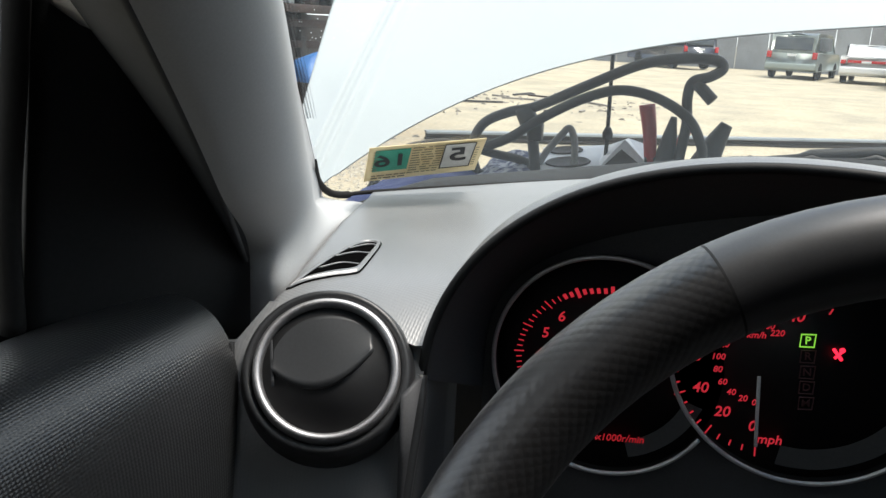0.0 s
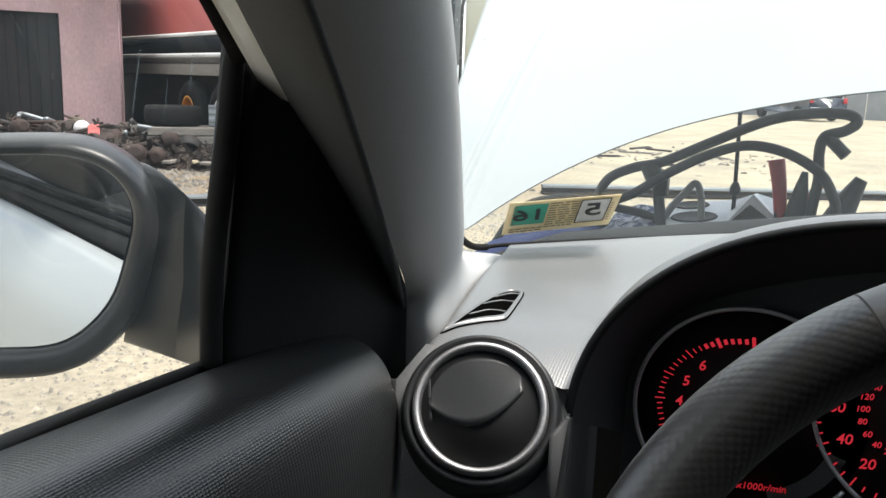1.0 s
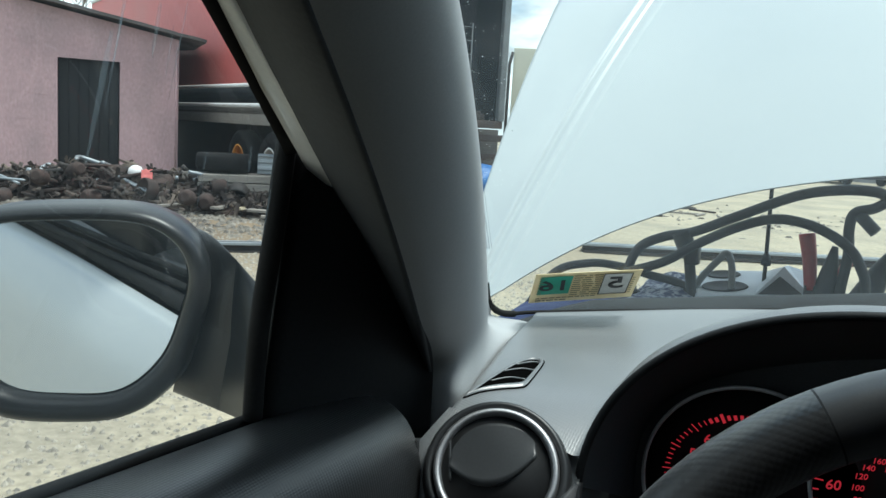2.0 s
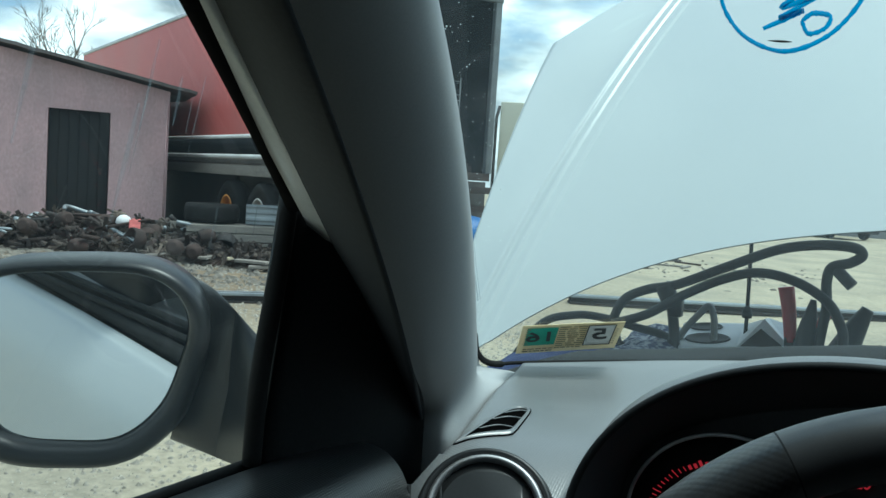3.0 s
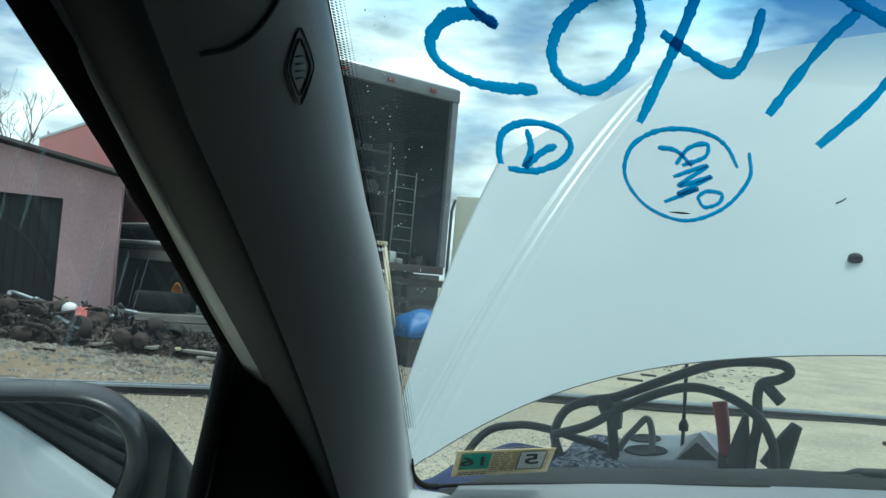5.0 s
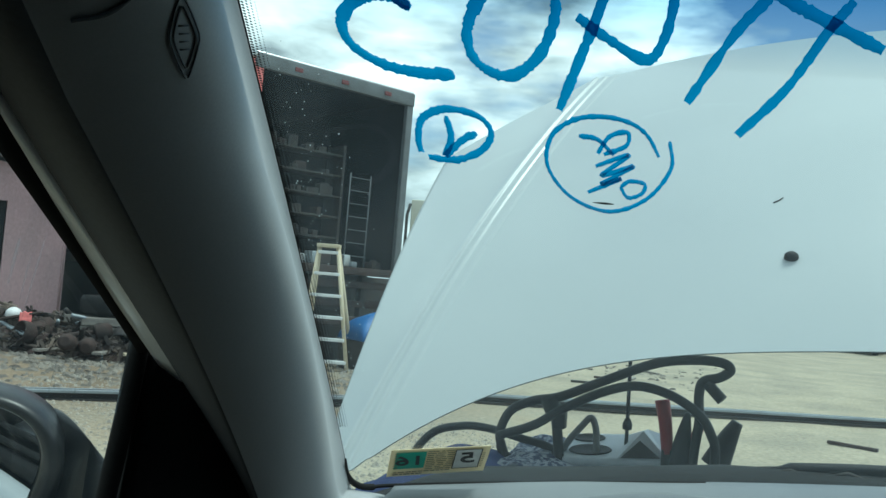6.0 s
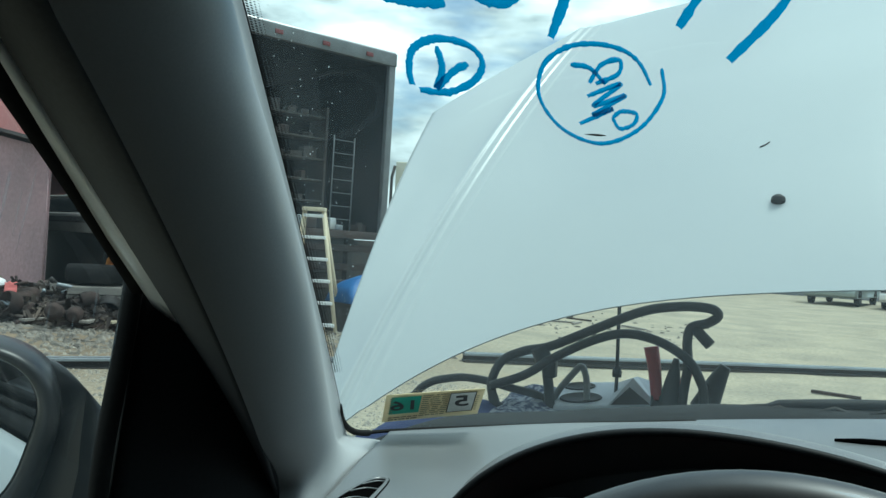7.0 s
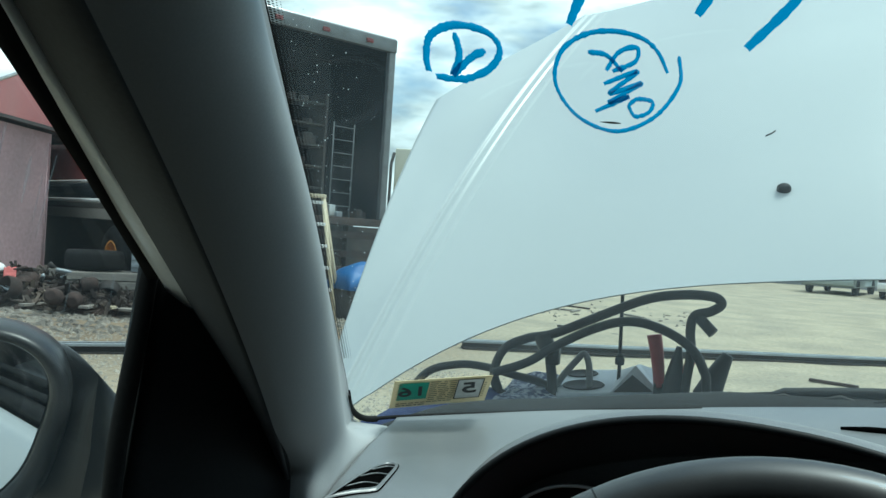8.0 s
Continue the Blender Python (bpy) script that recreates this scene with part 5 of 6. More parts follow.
clamp("jumper_clamp", [(-0.037, 1.012), (-0.027, 0.962), (-0.019, 0.90)], CLAMP_RED, "red handled clamp standing among the cables", (0.016, 0.012))
clamp("jumper_clamp", [(0.017, 0.992), (0.012, 0.940), (0.008, 0.88)], CABLE, "black handled clamp standing among the cables", (0.006, 0.028))
clamp("jumper_clamp", [(0.117, 0.985), (0.099, 0.945), (0.078, 0.89)], CABLE, "black handled clamp leaning away", (0.012, 0.030))
clamp("jumper_clamp", [(0.045, 0.975), (0.036, 0.94), (0.026, 0.89)], CLAMP_RED, "red handled clamp behind a black one", (0.010, 0.012))
prop_rod = thing("prop_rod", "thin black rod standing in the engine bay", "rod")
part("rod", tube(bmesh.new(), [(-0.112, EB + 0.06, 0.74), (-0.113, EB + 0.06, 0.93), (-0.128, EB + 0.11, 1.30)], 0.0042, 8), BLACK, prop_rod)
part("collar", lathe([(0.0, -0.014), (0.010, -0.012), (0.011, 0.0), (0.006, 0.012), (0.0, 0.014)], 16), BLACK, prop_rod).matrix_world = pose(-0.113, EB + 0.06, 0.945)

tray = thing("plastic_tray", "pale grey moulded plastic tray with round recesses", "tray", pose(-0.135, EB + 0.07, 0.885, 14, -6, 6))
bm = bmesh.new()
box(bm, (-0.115, -0.075, -0.02), (0.115, 0.075, 0.008), 0.010)
part("body", bm, TRAY_GREY, tray)
# discs on the flat top; the recesses' shade is put into their colour
for x, y, r in ((-0.055, -0.028, 0.036), (-0.062, 0.040, 0.028)):
    part("recess", lathe([(0.0, 0.0095), (r * 0.88, 0.0095), (r, 0.0115), (r * 1.06, 0.009)], 32), STEEL_DARK, tray, "dark disc drawn for a round recess").matrix_local = Matrix.Translation((x, y, 0)) @ Matrix.Diagonal((1.25, 0.75, 1, 1))
b = bmesh.new()
v = [b.verts.new(p) for p in ((0.005, -0.07, 0.008), (0.112, -0.07, 0.008), (0.112, 0.06, 0.008), (0.02, 0.06, 0.008), (0.062, -0.02, 0.052), (0.07, 0.045, 0.030))]
for f in ((0, 1, 4), (1, 2, 5, 4), (2, 3, 5), (3, 0, 4, 5)):
    b.faces.new([v[i] for i in f])
part("raised_corner", b, TRAY_GREY, tray, smooth=False)
# dark sheet before the raised corner: the pocket's shade as colour
part("pocket", sheet(lambda a, c: Vector((0.012 + 0.085 * a, -0.066 + 0.018 * c * (1 - abs(2 * a - 1)), 0.010 + 0.033 * c * (1 - abs(2 * a - 1)))) + Vector((0, -0.004, 0)), 10, 4), STEEL_DARK, tray, "dark sheet drawn for an open pocket")
part("underside", one_box((-0.10, -0.06, -0.19), (0.10, 0.06, -0.018), 0.01), STEEL_DARK, tray)
grab = thing("grey_hose", "bent grey hose beside the tray", "hose")
part("hose", tube(bmesh.new(), eb([(-0.262, 0.80), (-0.244, 0.878), (-0.203, 0.938), (-0.188, 0.952), (-0.178, 0.935), (-0.173, 0.90), (-0.170, 0.80)], 0.03), 0.0075, 10), material("grey_rubber_hose", (0.24, 0.24, 0.24), 0.6, 0, (0.30, 0.30, 0.29), 30, 200, 0.1), grab)
cloth = thing("blue_fabric", "dark blue cloth lying over the engine bay edge", "cloth")
part("fold", sheet(lambda a, b: (lerp(-0.58, -0.20, a), lerp(1.30, 1.72, b), 0.775 + 0.085 * math.sin(math.pi * min(1, 0.15 + a * 0.9)) * (0.5 + 0.5 * b) + 0.012 * noise.noise((a * 6, b * 5, 2))), 30, 20, 0.006), BLUE_CLOTH, cloth)
rag = thing("speckled_rag", "grey and dark speckled rag by the cables", "rag")
part("fold", sheet(lambda a, b: (lerp(-0.37, -0.20, a), lerp(1.60, 1.86, b), 0.862 + 0.022 * math.sin(math.pi * a) + 0.012 * noise.noise((a * 5, b * 5, 9)) - 0.03 * (1 - b)), 24, 20, 0.006), SPOT_CLOTH, rag)
part("engine_block", one_box((-0.40, 1.55, 0.74), (0.6, 2.0, 0.835), 0.02), STEEL_DARK, small_car)

# ---- shed and trailer details ----
for i in range(6):
    x0 = -1.84 + 0.152 * i
    part("plank", one_box((x0, 0.085, 0.02), (x0 + 0.144, 0.100, 2.0), 0.004), DARK_WOOD, shed)
for k in range(12):
    for c in range(12):
        x0 = -0.42 * (c + 1) + (0.21 if k % 2 else 0)
        if x0 < -4.9 or (x0 + 0.42 > -1.87 and x0 < -0.90 and k < 10):
            continue
        x1 = min(0.0, x0 + 0.412)
        z0 = 0.2 * k
        if z0 + 0.2 > wall_top(x0) or x1 - x0 < 0.05:
            continue
        part("block", one_box((x0, -0.003, z0 + 0.002), (x1, 0.0, z0 + 0.198), 0.0015), PINK, shed, smooth=False)
part("latch", one_box((-1.08, 0.06, 0.98), (-1.02, 0.085, 1.08), 0.004), STEEL_DARK, shed)
part("conduit", tube(bmesh.new(), [(-0.04, -0.02, 0.1), (-0.04, -0.02, 2.3)], 0.015, 8), PINK, shed)
# trailer: rack, junk, marker lights, ribs
for x in (0.55, 1.30, 2.05):
    part("marker_light", one_box((x, -0.045, 3.92), (x + 0.12, -0.03, 3.98), 0.005), material("red_marker_lens", (0.14, 0.02, 0.02), 0.3, 0, (0.11, 0.02, 0.02), 20, 200, 0.0), trailer)
rack = thing("steel_rack", "tall steel wire rack standing inside the trailer", "rack", TRAILER @ pose(1.76, 0.22, 1.39))
for x in (0.0, 0.36):
    part("post", tube(bmesh.new(), [(x, 0, 0), (x, 0, 1.36)], 0.010, 8), FENCE_GREY, rack)
for i in range(7):
    part("rung", tube(bmesh.new(), [(0, 0, 0.16 + 0.19 * i), (0.36, 0, 0.16 + 0.19 * i)], 0.006, 6), FENCE_GREY, rack)
shelf = thing("parts_shelf", "dark shelf unit crowded with small grey parts", "shelf", TRAILER @ pose(0.55, 0.35, 1.39))
for x in (0.0, 1.15):
    part("upright", one_box((x - 0.02, -0.02, 0), (x + 0.02, 0.42, 1.75), 0.004), STEEL_DARK, shelf)
for i in range(6):
    part("board", one_box((0.02, 0, 0.08 + 0.30 * i), (1.13, 0.4, 0.11 + 0.30 * i), 0.004), STEEL_DARK, shelf)
rng = random.Random(11)
for i in range(34):
    lvl = rng.randrange(6)
    x, w, h, d = rng.uniform(0.05, 1.0), rng.uniform(0.06, 0.16), rng.uniform(0.05, 0.17), rng.uniform(0.08, 0.2)
    ob = mesh_object("shelf_part", one_box((-w / 2, -d / 2, 0), (w / 2, d / 2, h), 0.01), rng.choice((STEEL_DARK, STEEL_DARK, STEEL_DARK, RUST)))
    ob.matrix_world = TRAILER @ pose(0.55 + x, 0.35 + d / 2 + rng.uniform(0, 0.1), 1.39 + 0.11 + 0.30 * lvl, 0, 0, rng.uniform(-25, 25))
    tagged(ob, "small grey metal part lying on the trailer shelf", "metal part", group="parts on the shelf")
for i in range(22):
    w, h = rng.uniform(0.08, 0.28), rng.uniform(0.05, 0.20)
    ob = mesh_object("loose_part", one_box((-w / 2, -0.1, 0), (w / 2, 0.1, h), 0.015), rng.choice((GALV, STEEL_DARK, STEEL_DARK, RUST, ALU)))
    ob.matrix_world = TRAILER @ pose(rng.uniform(0.2, 2.4), rng.uniform(0.12, 0.3), 1.392, 0, 0, rng.uniform(-60, 60))
    tagged(ob, "loose metal part lying on the trailer deck", "metal part", group="parts on the deck")
under = thing("steel_beams", "rusty steel cross beams under the trailer rear", "beams", TRAILER)
for z, y in ((1.14, 0.1), (0.86, 0.2)):
    part("beam", one_box((0.2, y, z - 0.05), (2.78, y + 0.12, z + 0.05), 0.01), RUST, under)
for x in (0.4, 2.1):
    part("leg", one_box((x, 0.2, 0.0), (x + 0.10, 0.32, 1.28), 0.01), STEEL_DARK, under)

# ---- step ladder ----
ladder = thing("step_ladder", "pale wooden step ladder standing by the trailer", "ladder", pose(-5.04, 9.51, 0.0, 0, 0, 20))
for x0, x1 in ((-0.36, -0.22), (0.30, 0.02)):
    for y0 in (-0.02, 0.62):
        part("rail", tube(bmesh.new(), [(x0, y0, 0), (x1, 0.22 if y0 > 0 else 0.16, 1.62)], 0.026, 8), LADDER_WOOD, ladder)
for i in range(6):
    t = (0.14 + 0.28 * i) / 1.62
    part("step", one_box((lerp(-0.36, -0.22, t), lerp(-0.06, 0.12, t), 0.14 + 0.28 * i - 0.02), (lerp(0.30, 0.02, t), lerp(0.05, 0.22, t), 0.14 + 0.28 * i + 0.02), 0.004), WHITE_TRIM, ladder)
part("top_cap", one_box((-0.25, 0.10, 1.60), (0.05, 0.28, 1.65), 0.008), LADDER_WOOD, ladder)
crate = thing("steel_crate", "dark grimy steel crate under the trailer edge", "crate", pose(-4.75, 10.35, 0, 0, 0, 60))
part("body", one_box((-0.4, -0.3, 0), (0.4, 0.3, 0.42), 0.02), STEEL_DARK, crate)
tarp = thing("blue_tarp", "crumpled blue tarp heaped on a dark crate", "tarp", pose(-4.75, 10.35, 0.42, 0, 0, 60))
part("heap", sheet(lambda a, b: (lerp(-0.42, 0.42, a), lerp(-0.32, 0.32, b), 0.36 * (math.sin(math.pi * a) * math.sin(math.pi * b)) ** 0.35 + 0.05 * noise.noise((a * 5, b * 5, 4)) * math.sin(math.pi * a)), 24, 24, 0.01), BLUE_TARP, tarp)

# ---- timber stack, tyre and tub beside the shed ----
STACK = pose(-7.55, 9.02, 0.0, 0, 0, 44)
rng = random.Random(3)
for lvl in range(4):
    for k in range(3):
        ln = rng.uniform(1.3, 1.9)
        ob = mesh_object("timber", one_box((-ln / 2, -0.09, 0), (ln / 2, 0.09, 0.10), 0.008), TIMBER, smooth=False)
        ob.matrix_world = STACK @ pose(rng.uniform(-0.25, 0.15), -0.22 + 0.22 * k, 0.02 + 0.112 * lvl, 0, 0, rng.uniform(-4, 4))
        tagged(ob, "grey weathered timber in a rough stack", "timber", group="timber stack")
tyre = tagged(mesh_object("tyre", lathe([(0.20, -0.10), (0.23, -0.125), (0.34, -0.12), (0.365, -0.07), (0.37, 0.0), (0.365, 0.07), (0.34, 0.12), (0.23, 0.125), (0.20, 0.10), (0.20, -0.10)], 48), RUBBER), "worn black tyre lying on the timber stack", "tyre")
tyre.matrix_world = STACK @ pose(-0.42, 0.10, 0.60, 0, 0, 0)
trough = thing("metal_trough", "pale galvanised steel trough with ribbed sides", "trough", STACK @ pose(0.62, 0.12, 0.47, 0, 0, -4))
ribs = [(0.00, 0.20), (0.04, 0.205), (0.06, 0.222), (0.09, 0.222), (0.11, 0.207), (0.14, 0.207), (0.16, 0.224), (0.19, 0.224), (0.21, 0.210), (0.235, 0.212), (0.245, 0.240), (0.26, 0.240)]
for s_ in (-1, 1):
    part("side", sheet(lambda a, b: (lerp(-0.58, 0.58, a), s_ * ribs[int(round(b * 11))][1], ribs[int(round(b * 11))][0]), 10, 11, 0.006), GALV, trough, "ribbed steel side", smooth=False)
    part("end_plate", one_box((s_ * 0.575 - 0.006, -0.20, 0.0), (s_ * 0.575 + 0.006, 0.20, 0.245), 0.002), GALV, trough)
part("bottom", one_box((-0.57, -0.195, 0.0), (0.57, 0.195, 0.012), 0.002), GALV, trough)
for i in range(16):
    ln = rng.uniform(0.4, 1.3)
    ob = mesh_object("scrap_board", one_box((-ln / 2, -0.06, 0), (ln / 2, 0.06, 0.03), 0.004), rng.choice((TIMBER, TIMBER, LADDER_WOOD)), smooth=False)
    ob.matrix_world = pose(rng.uniform(-8.4, -6.3), rng.uniform(7.8, 9.0), 0.03 + rng.uniform(0, 0.05), rng.uniform(-4, 4), rng.uniform(-3, 3), rng.uniform(0, 180))
    tagged(ob, "broken board lying on the dirt", "board", group="broken boards")

# ---- scrap heap before the shed ----
def brake_drum(r):
    return lathe([(0.05, 0.10), (r * 0.55, 0.10), (r * 0.9, 0.06), (r, 0.02), (r, -0.08), (r * 0.95, -0.10), (r * 0.85, -0.10), (r * 0.85, 0.0), (0.0, 0.02)], 24)


rng = random.Random(21)
for i in range(110):
    t = rng.random()
    cx, cy = lerp(-10.6, -7.6, t) + rng.uniform(-0.5, 0.5), lerp(7.2, 8.9, t) + rng.uniform(-0.7, 0.5)
    z = 0.06 + rng.uniform(0, 0.28) * (1 - abs(2 * t - 1) * 0.4)
    kind = i % 4
    if kind == 0:
        ob = mesh_object("brake_drum", brake_drum(rng.uniform(0.08, 0.15)), rng.choice((RUST, STEEL_DARK, RUST)))
        ob.matrix_world = pose(cx, cy, z, rng.uniform(50, 130), rng.uniform(-40, 40), rng.uniform(0, 360))
        tagged(ob, "rusty brake drum in a scrap heap", "brake drum", group="scrap heap drums")
    elif kind == 1:
        ob = thing("axle", "rusty axle with a hub in a scrap heap", "axle", pose(cx, cy, z, rng.uniform(-14, 14), rng.uniform(-14, 14), rng.uniform(0, 360)), group="scrap heap axles")
        ln = rng.uniform(0.35, 0.8)
        part("shaft", tube(bmesh.new(), [(-ln, 0, 0), (-ln * 0.2, 0, 0.01), (0, 0, 0), (ln * 0.2, 0, 0.01), (ln, 0, 0)], [0.030, 0.036, 0.06, 0.036, 0.030], 12), RUST, ob)
        hub = part("hub", brake_drum(0.10), RUST, ob)
        hub.matrix_parent_inverse = Matrix()
        hub.matrix_local = pose(ln, 0, 0, 0, 90, 0)
    elif kind == 2:
        b = bmesh.new()
        bmesh.ops.create_icosphere(b, subdivisions=3, radius=rng.uniform(0.05, 0.12))
        for v in b.verts:
            v.co *= 1 + 1.5 * noise.noise(v.co * 13 + Vector((i, 0, 0))) + 0.5 * noise.noise(v.co * 40 + Vector((0, i, 0)))
            v.co.x *= 0.6 + 0.25 * (i % 5)
            v.co.z *= 0.7
        ob = mesh_object("scrap_casting", b, rng.choice((RUST, STEEL_DARK, STEEL_DARK)), smooth=False)
        ob.matrix_world = pose(cx, cy, z, 0, 0, rng.uniform(0, 360))
        tagged(ob, "grimy metal casting in a scrap heap", "casting", group="scrap heap castings")
    else:
        pts = [(rng.uniform(-0.5, 0.5), rng.uniform(-0.3, 0.3), rng.uniform(-0.05, 0.22)) for _ in range(4)]
        ob = mesh_object("bent_pipe", tube(bmesh.new(), smooth_path(pts), rng.uniform(0.015, 0.035), 8), rng.choice((RUST, STEEL_DARK, GALV)))
        ob.matrix_world = pose(cx, cy, z + 0.05)
        tagged(ob, "bent pipe sticking out of a scrap heap", "pipe", group="scrap heap pipes")
tagged(mesh_object("scrap_mound", sheet(lambda a, b: (lerp(-11.4, -7.0, a) + lerp(-0.9, 0.9, b) * 0.5, lerp(7.0, 9.1, a) - lerp(-0.9, 0.9, b) * 0.8, -0.03 + 0.36 * (math.sin(math.pi * a) * math.sin(math.pi * b)) ** 0.6 * (1 + 0.7 * noise.noise((a * 14, b * 7, 3)))), 70, 30), RUST, smooth=False), "heap of small rusty scrap on the dirt", "scrap heap", kind="stuff")
verts, faces = [], []
for i in range(2600):   # shards lying over the heap
    a, b = rng.random(), rng.random()
    x, y = lerp(-11.6, -6.8, a) + lerp(-1.0, 1.0, b) * 0.5, lerp(6.9, 9.2, a) - lerp(-1.0, 1.0, b) * 0.8
    z = max(0.0, 0.33 * max(0.0, math.sin(math.pi * a) * math.sin(math.pi * b)) ** 0.6 * (1 + 0.7 * noise.noise((a * 14, b * 7, 3)))) + rng.uniform(0, 0.05)
    along_v = Vector((rng.gauss(0, 1), rng.gauss(0, 1), rng.gauss(0, 0.5))).normalized() * rng.uniform(0.03, 0.16)
    side_v = along_v.orthogonal().normalized() * rng.uniform(0.008, 0.03)
    up_v = along_v.cross(side_v).normalized() * rng.uniform(0.006, 0.02)
    n0, c = len(verts), Vector((x, y, z))
    for k in (-1, 1):
        verts += [tuple(c + along_v * k + side_v), tuple(c + along_v * k - side_v), tuple(c + along_v * k * 0.9 + up_v)]
    faces += [(n0, n0 + 1, n0 + 4, n0 + 3), (n0 + 1, n0 + 2, n0 + 5, n0 + 4), (n0 + 2, n0, n0 + 3, n0 + 5), (n0, n0 + 2, n0 + 1), (n0 + 3, n0 + 4, n0 + 5)]
me = bpy.data.meshes.new("scrap_shards")
me.from_pydata(verts, [], faces)
me.materials.append(material("mixed_scrap_metal", (0.035, 0.026, 0.023), 0.8, 0.2, (0.16, 0.125, 0.10), 2.5, 50, 0.3, spread=(0.42, 0.62)))
tagged(new("scrap_shards", me), "rusty shards and strips strewn over the scrap heap", "scrap", kind="stuff")
helmet = tagged(mesh_object("white_cap", lathe([(0.09, 0.0), (0.10, 0.015), (0.085, 0.06), (0.05, 0.09), (0.0, 0.10)], 24), WHITE_TRIM), "white plastic cap lying on the scrap heap", "cap")
helmet.matrix_world = pose(-8.55, 7.85, 0.42, 20, 10, 0)
rag2 = tagged(mesh_object("pink_rag", sheet(lambda a, b: (0.14 * a, 0.05 * b, 0.16 * b + 0.02 * noise.noise((a * 4, b * 4, 1))), 10, 10, 0.008), material("pink_cloth", (0.62, 0.16, 0.15), 0.8, 0, (0.5, 0.13, 0.12), 20, 100, 0.2)), "pink rag caught in the scrap heap", "rag")
rag2.matrix_world = pose(-8.35, 7.75, 0.32, 0, 0, 40)

# ---- beams on the ground ----
def ground_beam(a, b, w, h, label):
    a, b = Vector(a), Vector(b)
    d = b - a
    ob = thing("steel_beam", label, "beam", pose(a.x, a.y, 0, 0, 0, math.degrees(math.atan2(d.y, d.x))))
    part("web", one_box((0, -0.02, 0.0), (d.length, 0.02, h)), STEEL_DARK, ob, smooth=False)
    for z in (0.0, h - 0.025):
        part("flange", one_box((0, -w / 2, z), (d.length, w / 2, z + 0.025), 0.004), GALV if z else STEEL_DARK, ob, smooth=False)
    return ob


ground_beam((-2.7, 8.6, 0), (5.5, 13.4, 0), 0.14, 0.10, "long grey steel beam lying across the yard")
ground_beam((-6.3, 4.4, 0), (-3.5, 7.2, 0), 0.14, 0.10, "grey steel beam lying on the gravel")
rng = random.Random(8)
for i in range(26):
    ln = rng.uniform(0.2, 0.9)
    ob = mesh_object("debris_stick", one_box((-ln / 2, -0.025, 0), (ln / 2, 0.025, 0.03), 0.004), rng.choice((TIMBER, STEEL_DARK, RUST)), smooth=False)
    x, y = (rng.uniform(-5.5, -1.5), rng.uniform(13, 17)) if i < 16 else (rng.uniform(-9, 3), rng.uniform(5.5, 22))
    ob.matrix_world = pose(x, y, ground_z(x, y) + 0.005, 0, 0, rng.uniform(0, 180))
    tagged(ob, "small stick of debris lying in the yard", "debris", group="yard debris")

# ---- gravel beside the car ----
GRAVEL = material("pale_gravel", (0.36, 0.325, 0.265), 0.9, 0, (0.19, 0.172, 0.145), 26, 120, 0.3, spread=(0.40, 0.60))
rng = random.Random(4)
verts, faces = [], []
for i in range(30000):
    x = -0.6 - 6.0 * rng.random() ** 1.5
    y = rng.uniform(0.0, 7.0)
    r = rng.uniform(0.005, 0.017) * (1 + (rng.random() > 0.97) * 1.2)
    z = ground_z(x, y)
    n0 = len(verts)
    a0 = rng.random() * 6.28
    for k in range(5):
        a = a0 + k * math.tau / 5
        q = r * rng.uniform(0.75, 1.15)
        verts.append((x + q * math.cos(a), y + q * math.sin(a), z - 0.002))
    verts.append((x + rng.uniform(-0.3, 0.3) * r, y + rng.uniform(-0.3, 0.3) * r, z + r * rng.uniform(0.5, 0.9)))
    faces += [(n0 + k, n0 + (k + 1) % 5, n0 + 5) for k in range(5)]
me = bpy.data.meshes.new("gravel")
me.from_pydata(verts, [], faces)
me.materials.append(GRAVEL)
tagged(new("gravel", me), "loose pale gravel scattered over the dirt", "gravel", kind="stuff")

# ---- trodden debris round the scrap heap ----
CHIP = material("dark_yard_debris", (0.12, 0.105, 0.09), 0.9, 0, (0.24, 0.215, 0.18), 3, 60, 0.3, spread=(0.4, 0.6))
rng = random.Random(31)
verts, faces = [], []
for i in range(4200):
    t = rng.random() ** 0.8
    x, y = lerp(-4.2, -11.2, t) + rng.gauss(0, 0.7), lerp(8.6, 7.0, t) + rng.gauss(0, 1.15)
    if i % 24 == 0:
        x, y = rng.uniform(-5.0, -0.5), 15.0 + rng.gauss(0, 1.3)
    w, d, h, a0 = rng.uniform(0.015, 0.07) * (1 + 2 * (rng.random() > 0.95)), rng.uniform(0.010, 0.035), rng.uniform(0.008, 0.035), rng.random() * 6.28
    c, k, z, n0 = math.cos(a0), math.sin(a0), ground_z(x, y), len(verts)
    for u, v, up in ((-w, -d, -0.004), (w, -d, -0.004), (w * 0.8, d, -0.004), (-w, d, -0.004), (-w * 0.5, -d * 0.4, h), (w * 0.4, -d * 0.3, h * 0.8), (0.0, d * 0.6, h * 0.9)):
        verts.append((x + u * c - v * k, y + u * k + v * c, z + up))
    faces += [tuple(n0 + q for q in f) for f in ((0, 1, 5, 4), (1, 2, 6, 5), (2, 3, 6), (3, 0, 4, 6), (4, 5, 6))]
me = bpy.data.meshes.new("yard_debris")
me.from_pydata(verts, [], faces)
me.materials.append(CHIP)
tagged(new("yard_debris", me), "small dark debris trodden into the dirt", "debris", kind="stuff")

